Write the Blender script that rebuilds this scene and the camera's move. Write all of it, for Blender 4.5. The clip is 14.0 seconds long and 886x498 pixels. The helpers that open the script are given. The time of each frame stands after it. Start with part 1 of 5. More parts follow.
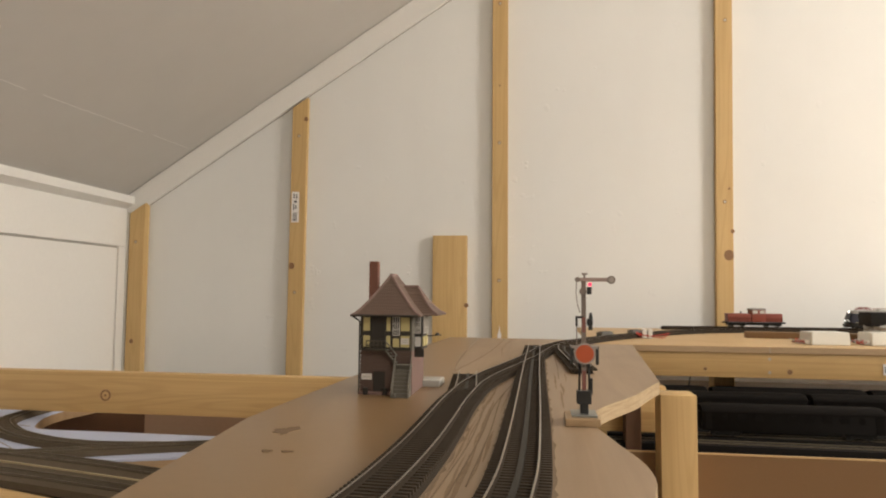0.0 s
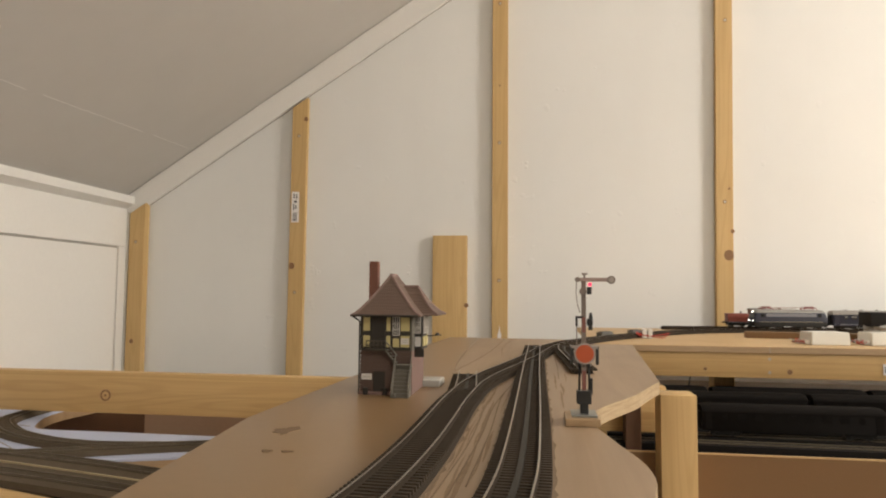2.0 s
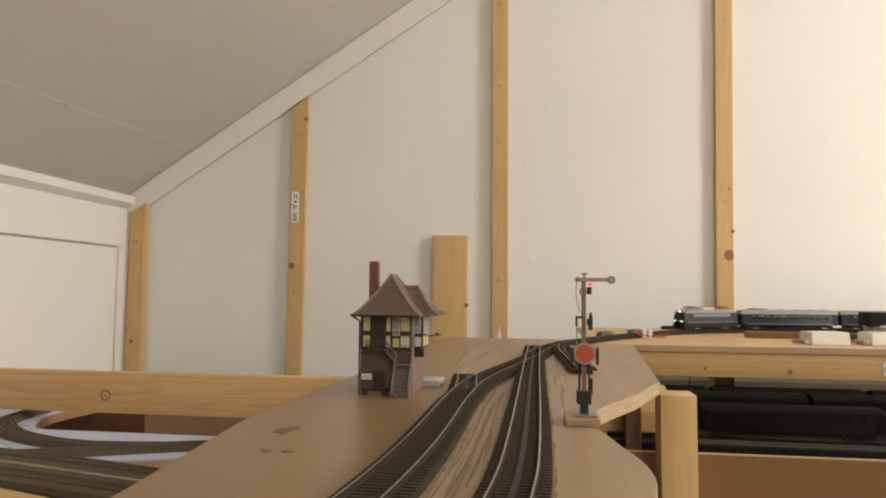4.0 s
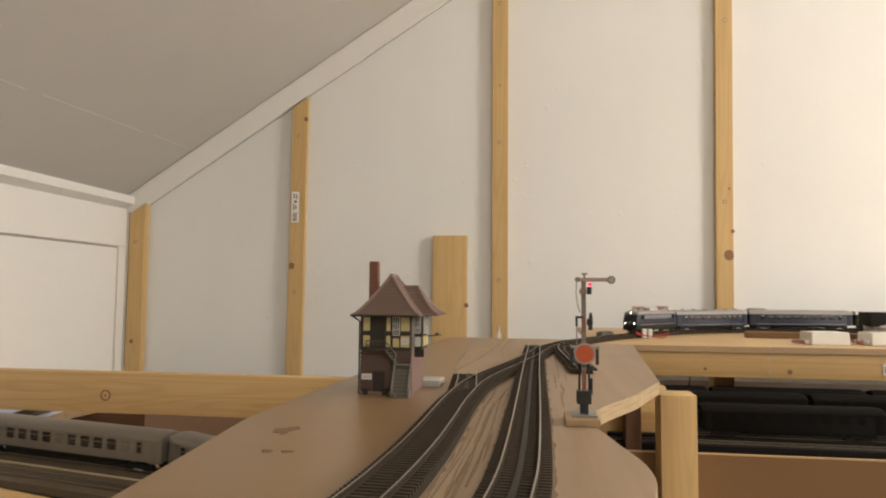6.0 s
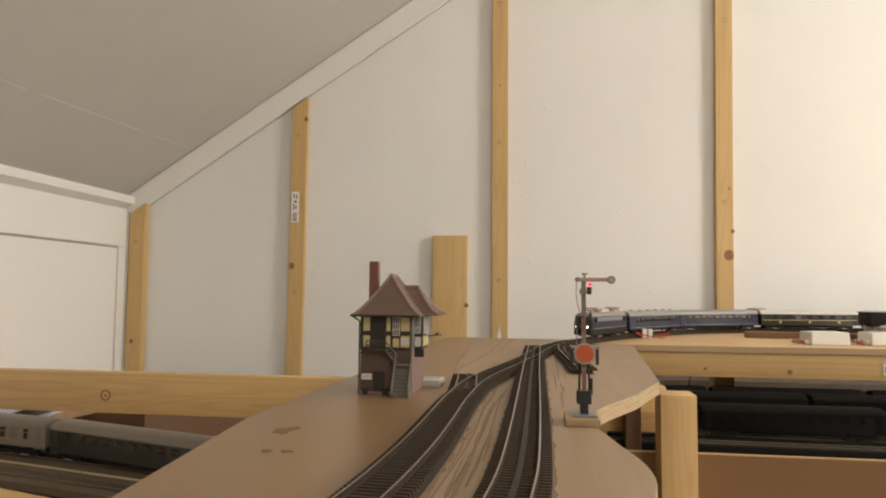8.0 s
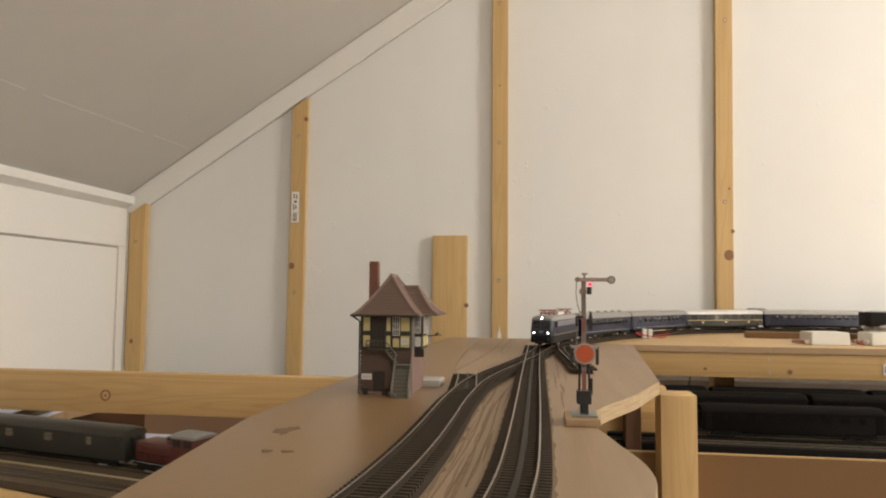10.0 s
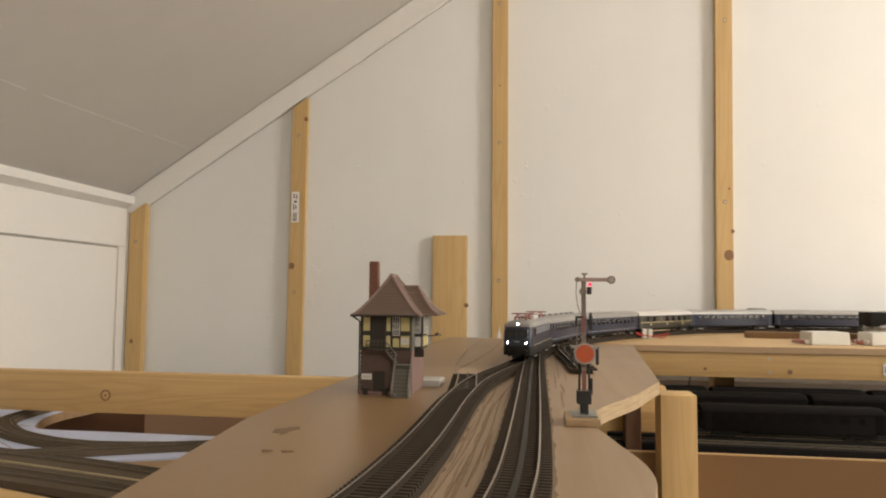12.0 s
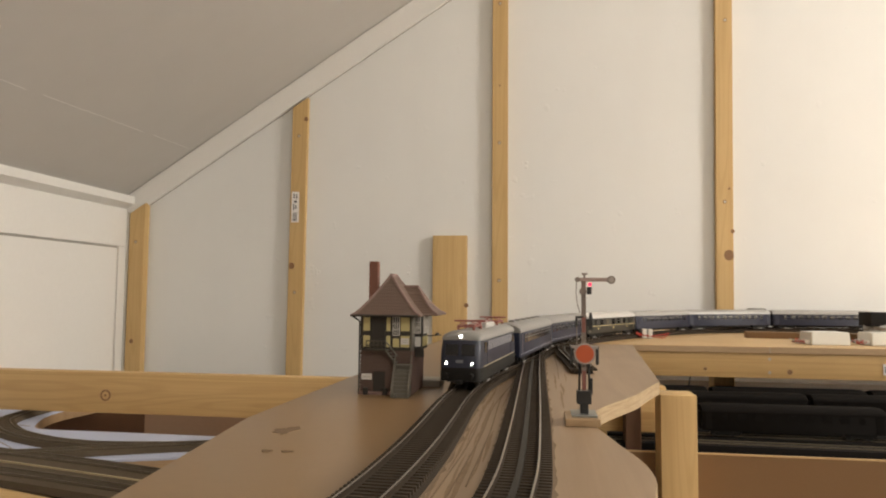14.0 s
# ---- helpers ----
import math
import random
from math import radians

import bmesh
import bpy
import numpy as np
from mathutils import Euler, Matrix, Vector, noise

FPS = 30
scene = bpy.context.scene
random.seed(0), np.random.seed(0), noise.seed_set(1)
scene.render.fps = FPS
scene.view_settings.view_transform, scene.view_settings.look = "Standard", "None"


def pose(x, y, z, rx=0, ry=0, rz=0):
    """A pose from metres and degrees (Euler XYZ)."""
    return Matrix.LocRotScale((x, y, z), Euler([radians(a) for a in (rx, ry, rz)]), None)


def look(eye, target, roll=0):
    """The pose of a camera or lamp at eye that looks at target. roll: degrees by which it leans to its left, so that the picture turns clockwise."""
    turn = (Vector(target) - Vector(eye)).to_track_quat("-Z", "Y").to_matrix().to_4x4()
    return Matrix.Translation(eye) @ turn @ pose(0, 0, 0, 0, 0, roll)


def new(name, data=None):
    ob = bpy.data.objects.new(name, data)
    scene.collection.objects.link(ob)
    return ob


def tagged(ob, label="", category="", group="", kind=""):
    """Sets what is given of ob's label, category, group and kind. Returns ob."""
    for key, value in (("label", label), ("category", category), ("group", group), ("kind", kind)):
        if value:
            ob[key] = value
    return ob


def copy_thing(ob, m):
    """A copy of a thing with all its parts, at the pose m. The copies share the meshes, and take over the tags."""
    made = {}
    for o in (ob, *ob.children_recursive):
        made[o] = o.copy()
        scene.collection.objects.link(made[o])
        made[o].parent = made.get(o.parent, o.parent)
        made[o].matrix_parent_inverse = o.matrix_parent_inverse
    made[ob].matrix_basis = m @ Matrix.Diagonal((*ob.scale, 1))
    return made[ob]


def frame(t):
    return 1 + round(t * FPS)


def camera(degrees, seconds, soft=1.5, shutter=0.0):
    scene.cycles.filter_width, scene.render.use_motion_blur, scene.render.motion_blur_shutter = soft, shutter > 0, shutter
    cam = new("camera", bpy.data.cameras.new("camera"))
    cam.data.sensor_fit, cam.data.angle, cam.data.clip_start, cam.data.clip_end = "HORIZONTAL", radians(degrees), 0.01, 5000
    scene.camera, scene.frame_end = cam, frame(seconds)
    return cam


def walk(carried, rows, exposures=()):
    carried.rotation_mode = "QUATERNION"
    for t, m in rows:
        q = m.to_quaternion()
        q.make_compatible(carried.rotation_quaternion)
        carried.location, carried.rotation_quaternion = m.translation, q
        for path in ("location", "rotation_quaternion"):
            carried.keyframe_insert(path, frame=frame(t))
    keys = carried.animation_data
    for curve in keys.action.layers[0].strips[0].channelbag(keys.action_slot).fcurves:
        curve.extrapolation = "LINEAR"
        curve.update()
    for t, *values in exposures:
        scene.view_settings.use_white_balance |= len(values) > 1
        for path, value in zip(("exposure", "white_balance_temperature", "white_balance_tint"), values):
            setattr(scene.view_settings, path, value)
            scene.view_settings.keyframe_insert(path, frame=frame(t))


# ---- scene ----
U = 0.80  # height of the upper rail heads above the floor

# ---- camera: it stands still on the layout ----
cam = camera(66.0, 14.0, soft=2.0, shutter=0.5)
CAM = pose(0, 0, U + 0.074) @ pose(0, 0, 0, 0, 0, 8.3) @ pose(0, 0, 0, 93.84, 0, 0) @ pose(0, 0, 0, 0, 0, 0.45)
walk(cam, [(0.0, CAM), (14.0, CAM)], exposures=[(0.0, 0.0), (14.0, 0.0)])

# ---- light: ceiling lamp of the attic, and an added fill ----
world = bpy.data.worlds.new("world")
scene.world = world
world.use_nodes = True
world.node_tree.nodes["Background"].inputs[0].default_value = (1.0, 0.87, 0.70, 1)
world.node_tree.nodes["Background"].inputs[1].default_value = 0.05


def lamp(name, eye, target, watts, size, colour):
    data = bpy.data.lights.new(name, "AREA")
    data.shape, data.size, data.energy, data.color = "DISK", size, watts, colour
    ob = new(name, data)
    ob.matrix_world = look(eye, target)
    return ob


WARM = (1.0, 0.950, 0.868)


def bulb(name, place, watts, radius):
    data = bpy.data.lights.new(name, "POINT")
    data.energy, data.shadow_soft_size, data.color = watts, radius, WARM
    ob = new(name, data)
    ob.location = place
    return ob


bulb("lamp_light", (2.80, 0.62, U + 1.08), 220, 0.36)
# added fill behind the camera, softens the contrast of the first lamp
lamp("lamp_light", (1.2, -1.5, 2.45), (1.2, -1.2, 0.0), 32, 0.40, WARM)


# ---- materials ----
def ramp(nt, fac, stops):
    n = nt.nodes.new("ShaderNodeValToRGB")
    el = n.color_ramp.elements
    while len(el) < len(stops):
        el.new(0.5)
    for e, (p, c) in zip(el, stops):
        e.position, e.color = p, (*c, 1)
    nt.links.new(fac, n.inputs[0])
    return n.outputs[0]


def noise_node(nt, vec, scale, detail=4.0, rough=0.6):
    n = nt.nodes.new("ShaderNodeTexNoise")
    n.inputs["Scale"].default_value, n.inputs["Detail"].default_value, n.inputs["Roughness"].default_value = scale, detail, rough
    nt.links.new(vec, n.inputs["Vector"])
    return n.outputs["Fac"]


def mapped(nt, scale):
    tc, mp = nt.nodes.new("ShaderNodeTexCoord"), nt.nodes.new("ShaderNodeMapping")
    mp.inputs["Scale"].default_value = scale
    nt.links.new(tc.outputs["Object"], mp.inputs["Vector"])
    return mp.outputs[0]


def mixed(nt, fac, a, b, blend="MIX"):
    n = nt.nodes.new("ShaderNodeMix")
    n.data_type, n.blend_type = "RGBA", blend
    for sock, v in ((n.inputs[0], fac), (n.inputs[6], a), (n.inputs[7], b)):
        if isinstance(v, (int, float)):
            sock.default_value = v
        elif isinstance(v, tuple):
            sock.default_value = (*v, 1)
        else:
            nt.links.new(v, sock)
    return n.outputs[2]


def bumped(nt, bsdf, height, strength, dist):
    b = nt.nodes.new("ShaderNodeBump")
    b.inputs["Strength"].default_value, b.inputs["Distance"].default_value = strength, dist
    nt.links.new(height, b.inputs["Height"])
    nt.links.new(b.outputs[0], bsdf.inputs["Normal"])


def blank(name, rough, metal=0.0):
    m = bpy.data.materials.new(name)
    m.use_nodes = True
    b = m.node_tree.nodes["Principled BSDF"]
    b.inputs["Roughness"].default_value, b.inputs["Metallic"].default_value = rough, metal
    return m, m.node_tree, b


def plain(name, colour, rough=0.5, metal=0.0, vary=0.25, fine=400.0, coarse=25.0, bump=0.15, dist=0.0004, spec=0.5):
    """A painted, moulded or metal surface, uneven at two scales."""
    m, nt, b = blank(name, rough, metal)
    vec = mapped(nt, (1, 1, 1))
    f, c = noise_node(nt, vec, fine), noise_node(nt, vec, coarse)
    dark, light = tuple(v * (1 - vary) for v in colour), tuple(min(1, v * (1 + vary)) for v in colour)
    col = mixed(nt, f, dark, light)
    col = mixed(nt, ramp(nt, c, [(0.35, (0, 0, 0)), (0.7, (1, 1, 1))]), col, mixed(nt, 0.5, col, colour))
    nt.links.new(col, b.inputs["Base Color"])
    bumped(nt, b, f, bump, dist)
    b.inputs["Specular IOR Level"].default_value = spec
    return m


def timber(name, light, dark, axis, rough=0.55, across=70.0, along=1.5, bump=0.2, ring_count=14.0, ring_mix=0.45):
    """Planed softwood with its grain along one axis (0, 1 or 2)."""
    m, nt, b = blank(name, rough)
    sc = [across] * 3
    sc[axis] = along
    vec = mapped(nt, tuple(sc))
    g = noise_node(nt, vec, 1.0, 3.0, 0.55)
    fine = [across * 9] * 3
    fine[axis] = along * 12
    h = noise_node(nt, mapped(nt, tuple(fine)), 1.0, 2.0)
    mid = tuple((p + q) / 2 for p, q in zip(light, dark))
    soft = tuple(p * 0.72 + q * 0.28 for p, q in zip(light, dark))
    col = ramp(nt, g, [(0.34, mid), (0.46, soft), (0.56, light), (0.70, soft)])
    # growth rings: contour lines of a long drawn-out field
    field = [across * 0.16] * 3
    field[axis] = along * 0.9
    rings = noise_node(nt, mapped(nt, tuple(field)), 1.0, 1.5, 0.4)
    times, wave = nt.nodes.new("ShaderNodeMath"), nt.nodes.new("ShaderNodeMath")
    times.operation, wave.operation = "MULTIPLY", "SINE"
    times.inputs[1].default_value = ring_count * 6.283
    nt.links.new(rings, times.inputs[0])
    nt.links.new(times.outputs[0], wave.inputs[0])
    line = ramp(nt, wave.outputs[0], [(0.25, (0, 0, 0)), (0.95, (ring_mix, ring_mix, ring_mix))])
    col = mixed(nt, line, col, dark)
    col = mixed(nt, 0.18, col, ramp(nt, h, [(0.3, dark), (0.7, light)]))
    patch = noise_node(nt, mapped(nt, (6, 6, 6)), 1.0, 2.0)
    col = mixed(nt, ramp(nt, patch, [(0.3, (0, 0, 0)), (0.75, (0.35, 0.35, 0.35))]), col, dark)
    nt.links.new(col, b.inputs["Base Color"])
    bumped(nt, b, h, bump, 0.0003)
    return m


def wall_paint(name, colour, blotch=0.08):
    """Painted board with roller texture, small blisters and faint stains."""
    m, nt, b = blank(name, 0.75)
    vec = mapped(nt, (1, 1, 1))
    big, streak = noise_node(nt, vec, 2.5, 4.0), noise_node(nt, mapped(nt, (9, 9, 2)), 1.0, 4.0)
    col = mixed(nt, big, tuple(v * (1 - blotch) for v in colour), colour)
    col = mixed(nt, ramp(nt, streak, [(0.45, (0, 0, 0)), (0.8, (0.25, 0.25, 0.25))]), col, tuple(v * 0.86 for v in colour))
    nt.links.new(col, b.inputs["Base Color"])
    roll = noise_node(nt, vec, 260.0, 3.0)
    lump = ramp(nt, noise_node(nt, vec, 22.0, 2.0), [(0.68, (0, 0, 0)), (0.76, (1, 1, 1))])
    bumped(nt, b, mixed(nt, 0.7, roll, lump), 0.35, 0.003)
    return m


def glow(name, colour, strength):
    m, nt, b = blank(name, 0.4)
    b.inputs["Base Color"].default_value = (*colour, 1)
    b.inputs["Emission Color"].default_value = (*colour, 1)
    b.inputs["Emission Strength"].default_value = strength
    return m


def glassy(name, colour, rough=0.08, alpha=0.0):
    m, nt, b = blank(name, rough)
    b.inputs["Base Color"].default_value = (*colour, 1)
    b.inputs["Transmission Weight"].default_value = alpha
    return m


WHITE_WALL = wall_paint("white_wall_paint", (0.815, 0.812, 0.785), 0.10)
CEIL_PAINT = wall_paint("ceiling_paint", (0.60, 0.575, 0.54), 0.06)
WHITE_TRIM = plain("white_gloss_paint", (0.80, 0.78, 0.74), 0.45, vary=0.04, fine=120, bump=0.08)
GAP_AND_SHADOW = plain("dark_gap_and_shadow", (0.40, 0.37, 0.33), 0.9)
PINE_X = timber("pine_x", (0.640, 0.426, 0.182), (0.475, 0.287, 0.108), 0, across=170, along=1.6)
PINE_Y = timber("pine_y", (0.66, 0.45, 0.22), (0.52, 0.32, 0.13), 1)
PINE_Z = timber("pine_z", (0.62, 0.43, 0.195), (0.485, 0.31, 0.120), 2, across=120, along=1.4)
END_GRAIN = timber("pine_end_grain", (0.49, 0.375, 0.225), (0.27, 0.180, 0.098), 2, across=60, along=500, ring_count=3)
KNOT = plain("pine_knot", (0.235, 0.125, 0.055), 0.6, vary=0.5, fine=300)
PLY = timber("plywood", (0.330, 0.228, 0.139), (0.245, 0.164, 0.096), 1, rough=0.48, across=70, along=2.2, ring_count=7, ring_mix=0.30)
SHELF_PLY = timber("shelf_plywood", (0.585, 0.405, 0.205), (0.49, 0.318, 0.148), 0, rough=0.5, across=30, along=2)
HARDBOARD = plain("hardboard", (0.226, 0.140, 0.067), 0.33, vary=0.10, fine=180, coarse=9, bump=0.05)
FIBRE = plain("fibreboard", (0.195, 0.106, 0.042), 0.7, vary=0.15, fine=500, coarse=30)
PANEL_BROWN = plain("pale_brown_panel", (0.34, 0.23, 0.16), 0.6, vary=0.1, fine=120)
DARK_PANEL = plain("dark_brown_panel", (0.11, 0.05, 0.022), 0.6, vary=0.2, fine=90)
STAIN = plain("stain", (0.150, 0.094, 0.050), 0.6, vary=0.4)
PENCIL = plain("pencil_line", (0.20, 0.140, 0.086), 0.8)
SCRATCH = plain("grain_scratch", (0.235, 0.162, 0.098), 0.8, vary=0.3, fine=300)
GRIME = plain("track_grime", (0.190, 0.132, 0.082), 0.85, vary=0.35, fine=500, coarse=60)
SHEET = plain("pale_blue_sheet", (0.53, 0.58, 0.75), 0.6, vary=0.04, fine=60, bump=0.05)
BED = plain("track_bed", (0.034, 0.025, 0.017), 0.85, vary=0.5, fine=900, bump=0.6, spec=0.15)
SLEEPER = plain("sleeper_plastic", (0.054, 0.040, 0.028), 0.75, vary=0.4, fine=700, spec=0.15)
LOW_SLEEPER = plain("printed_sleeper", (0.082, 0.061, 0.040), 0.75, spec=0.2, vary=0.4, fine=700)
DARK_PLY = timber("dark_plywood", (0.36, 0.235, 0.125), (0.25, 0.155, 0.075), 0, rough=0.6, across=50, along=3)
RAIL = plain("nickel_rail", (0.37, 0.335, 0.29), 0.36, 0.85, vary=0.25, fine=300)
STUD = plain("contact_strip", (0.028, 0.023, 0.016), 0.7, 0.0, vary=0.4, fine=900)
RAIL_SIDE = plain("dark_brown_rail_side", (0.036, 0.026, 0.018), 0.85, 0.0, spec=0.1, vary=0.4, fine=400)
DULL_RAIL = plain("dull_rail", (0.165, 0.135, 0.095), 0.5, 0.4, vary=0.3)
# near-black for the yard: the shade under the shelf put into colour
YARD_SHADE = plain("black_yard_shade", (0.012, 0.010, 0.009), 0.95, vary=0.3, spec=0.1)
GREY_BED = plain("grey_track_bed", (0.104, 0.078, 0.051), 0.8, vary=0.5, fine=900, bump=0.6, spec=0.2)
PALE_STRIP = plain("pale_strip_wood", (0.47, 0.385, 0.235), 0.7, vary=0.12, fine=200)
FLOOR_MAT = timber("floorboards", (0.30, 0.20, 0.12), (0.20, 0.13, 0.07), 1, across=25)


# ---- mesh helpers ----
def box(bm, x0, x1, y0, y1, z0, z1, m=None):
    vs = [bm.verts.new((x, y, z)) for z in (z0, z1) for x, y in ((x0, y0), (x1, y0), (x1, y1), (x0, y1))]
    for f in ((3, 2, 1, 0), (4, 5, 6, 7), (0, 1, 5, 4), (1, 2, 6, 5), (2, 3, 7, 6), (3, 0, 4, 7)):
        bm.faces.new([vs[i] for i in f])
    if m is not None:
        bmesh.ops.transform(bm, matrix=m, verts=vs)
    return vs


def block(x0, x1, y0, y1, z0, z1, bevel=0.0, m=None):
    bm = bmesh.new()
    box(bm, x0, x1, y0, y1, z0, z1)
    if bevel:
        bmesh.ops.bevel(bm, geom=bm.edges[:], offset=bevel, segments=2, profile=0.6, affect="EDGES")
    if m is not None:
        bmesh.ops.transform(bm, matrix=m, verts=bm.verts[:])
    return bm


def tube(bm, p, q, r0, r1=None, n=12):
    """A capped round bar from p to q."""
    p, q = Vector(p), Vector(q)
    d = q - p
    m = Matrix.Translation((p + q) / 2) @ d.to_track_quat("Z", "Y").to_matrix().to_4x4()
    bmesh.ops.create_cone(bm, cap_ends=True, segments=n, radius1=r0, radius2=r0 if r1 is None else r1, depth=d.length, matrix=m)


def rod(p, q, r0, r1=None, n=12):
    bm = bmesh.new()
    tube(bm, p, q, r0, r1, n)
    return bm


def prism(outline, z0, z1):
    """An upright slab with that outline (counter-clockwise)."""
    bm = bmesh.new()
    lo, hi = [bm.verts.new((x, y, z0)) for x, y in outline], [bm.verts.new((x, y, z1)) for x, y in outline]
    bm.faces.new(lo[::-1]), bm.faces.new(hi)
    for i in range(len(lo)):
        j = (i + 1) % len(lo)
        bm.faces.new((lo[i], lo[j], hi[j], hi[i]))
    return bm


def holed(outline, hole, z0, z1):
    """A slab with one opening through it."""
    bm = bmesh.new()
    edges = []
    for loop in (outline, hole):
        vs = [bm.verts.new((x, y, z1)) for x, y in loop]
        edges += [bm.edges.new((vs[i], vs[(i + 1) % len(vs)])) for i in range(len(vs))]
    bmesh.ops.triangle_fill(bm, use_beauty=True, edges=edges)
    bmesh.ops.recalc_face_normals(bm, faces=bm.faces[:])
    if bm.faces[:][0].normal.z < 0:
        bmesh.ops.reverse_faces(bm, faces=bm.faces[:])
    top = bm.faces[:]
    low = bmesh.ops.duplicate(bm, geom=top)
    moved = [v for v in low["geom"] if isinstance(v, bmesh.types.BMVert)]
    for v in moved:
        v.co.z = z0
    bmesh.ops.reverse_faces(bm, faces=[f for f in low["geom"] if isinstance(f, bmesh.types.BMFace)])
    rims = [e for e in bm.edges if len(e.link_faces) == 1]
    pair = low["vert_map"]
    for e in [e for e in rims if all(abs(v.co.z - z1) < 1e-6 for v in e.verts)]:
        a, b = e.verts
        bm.faces.new((a, b, pair[b], pair[a]))
    bmesh.ops.recalc_face_normals(bm, faces=bm.faces[:])
    return bm


def smooth_line(points, step=0.01):
    """A smooth curve through the points (Catmull-Rom), cut to even steps."""
    p = [Vector((*q, 0)).to_2d() if len(q) == 2 else Vector(q).to_2d() for q in points]
    p = [2 * p[0] - p[1], *p, 2 * p[-1] - p[-2]]
    dense = []
    for a, b, c, d in zip(p, p[1:], p[2:], p[3:]):
        for i in range(24):
            t = i / 24
            dense.append(0.5 * (2 * b + (c - a) * t + (2 * a - 5 * b + 4 * c - d) * t * t + (3 * b - 3 * c + d - a) * t ** 3))
    dense.append(p[-2])
    out, left = [dense[0]], 0.0
    for a, b in zip(dense, dense[1:]):
        length, at = (b - a).length, step - left
        while at <= length:
            out.append(a.lerp(b, at / length))
            at += step
        left = (left + length) % step
    return out


def sweep(line, profile):
    """Carries a closed profile of (sideways to the left, up) along a flat line."""
    bm = bmesh.new()
    rings = []
    for i, c in enumerate(line):
        d = (line[min(i + 1, len(line) - 1)] - line[max(i - 1, 0)]).normalized()
        n = Vector((-d.y, d.x))
        rings.append([bm.verts.new((c.x + n.x * u, c.y + n.y * u, v)) for u, v in profile])
    k = len(profile)
    for a, b in zip(rings, rings[1:]):
        for i in range(k):
            j = (i + 1) % k
            bm.faces.new((a[i], a[j], b[j], b[i]))
    bm.faces.new(rings[0][::-1]), bm.faces.new(rings[-1])
    bmesh.ops.recalc_face_normals(bm, faces=bm.faces[:])
    return bm


def mesh_of(name, bm, material):
    me = bpy.data.meshes.new(name)
    bm.to_mesh(me)
    bm.free()
    me.materials.append(material)
    return me


def part(name, bm, material, parent, label=""):
    ob = new(name, mesh_of(name, bm, material))
    ob.parent = parent
    return tagged(ob, label)


def softened(ob, angle=40):
    for poly in ob.data.polygons:
        poly.use_smooth = True
    ob.data.set_sharp_from_angle(angle=radians(angle))
    return ob


def setting(name, bm, material, label, category):
    ob = new(name, mesh_of(name, bm, material))
    ob.location.z = U
    return tagged(ob, label, category, kind="structure")


def thing(name, label, category, m=None, group="", kind=""):
    ob = new(name)
    ob.empty_display_size = 0.02
    ob.matrix_world = m if m is not None else pose(0, 0, U)
    return tagged(ob, label, category, group, kind)


# ---- the attic ----
WX, EX, NY, SY = -1.26, 4.20, 1.93, -3.0   # west knee wall, east knee wall, gable, far end
KNEE, SLOPE = 0.372, 0.642
RIDGE = (WX + EX) / 2
TOP = KNEE + SLOPE * (RIDGE - WX)


def gable(y0, y1):
    bm = bmesh.new()
    ring = [(WX - 0.1, -U), (EX + 0.1, -U), (EX + 0.1, KNEE - 0.04), (RIDGE, TOP + 0.03), (WX - 0.1, KNEE - 0.04)]
    a, b = [bm.verts.new((x, y0, z)) for x, z in ring], [bm.verts.new((x, y1, z)) for x, z in ring]
    bm.faces.new(a), bm.faces.new(b[::-1])
    for i in range(5):
        j = (i + 1) % 5
        bm.faces.new((a[j], a[i], b[i], b[j]))
    return bm


setting("floor", block(WX, EX, SY, NY, -U - 0.05, -U), FLOOR_MAT, "bare brown attic floorboards", "floor")
setting("wall_north", gable(NY, NY + 0.1), WHITE_WALL, "white painted gable wall with small blisters", "wall")
setting("wall_south", gable(SY - 0.1, SY), WHITE_WALL, "white painted gable wall", "wall")
setting("wall_east", block(EX, EX + 0.1, SY, NY, -U, KNEE), WHITE_WALL, "low white painted knee wall", "wall")
west = setting("wall_west", block(WX - 0.1, WX, SY, NY, -U, KNEE), WHITE_WALL, "low white panelled knee wall", "wall")


def slope_panel(x0, z0, x1, z1):
    bm = bmesh.new()
    vs = [bm.verts.new(c) for c in ((x0, SY, z0), (x1, SY, z1), (x1, NY, z1), (x0, NY, z0))]
    vs2 = [bm.verts.new((v.co.x, v.co.y, v.co.z + 0.06)) for v in vs]
    bm.faces.new(vs[::-1]), bm.faces.new(vs2)
    for i in range(4):
        j = (i + 1) % 4
        bm.faces.new((vs[i], vs[j], vs2[j], vs2[i]))
    bmesh.ops.recalc_face_normals(bm, faces=bm.faces[:])
    return bm


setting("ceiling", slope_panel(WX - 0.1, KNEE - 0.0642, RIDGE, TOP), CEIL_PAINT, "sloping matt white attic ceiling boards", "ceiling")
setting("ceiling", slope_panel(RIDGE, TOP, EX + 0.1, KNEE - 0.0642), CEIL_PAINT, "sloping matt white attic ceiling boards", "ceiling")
SL = math.atan(SLOPE)


def on_slope(x, y, drop):
    """A frame on the west ceiling: u up the slope, v along the ridge, w down into the room."""
    z = KNEE + SLOPE * (x - WX)
    return Matrix.Translation((x, y, z)) @ Matrix.Rotation(-SL, 4, "Y") @ Matrix.Translation((0, 0, -drop))


joint = bmesh.new()
rng = random.Random(4)
for i in range(44):
    v0 = NY - 0.04 - i * 0.045
    if i % 9 != 4:
        k = rng.uniform(0.0003, 0.0006)
        box(joint, -k, k, v0 - 0.045, v0, -0.0003, 0.0006, on_slope(-1.05 - i * 0.0012 + rng.uniform(-0.0008, 0.0008), 0, 0.0006))
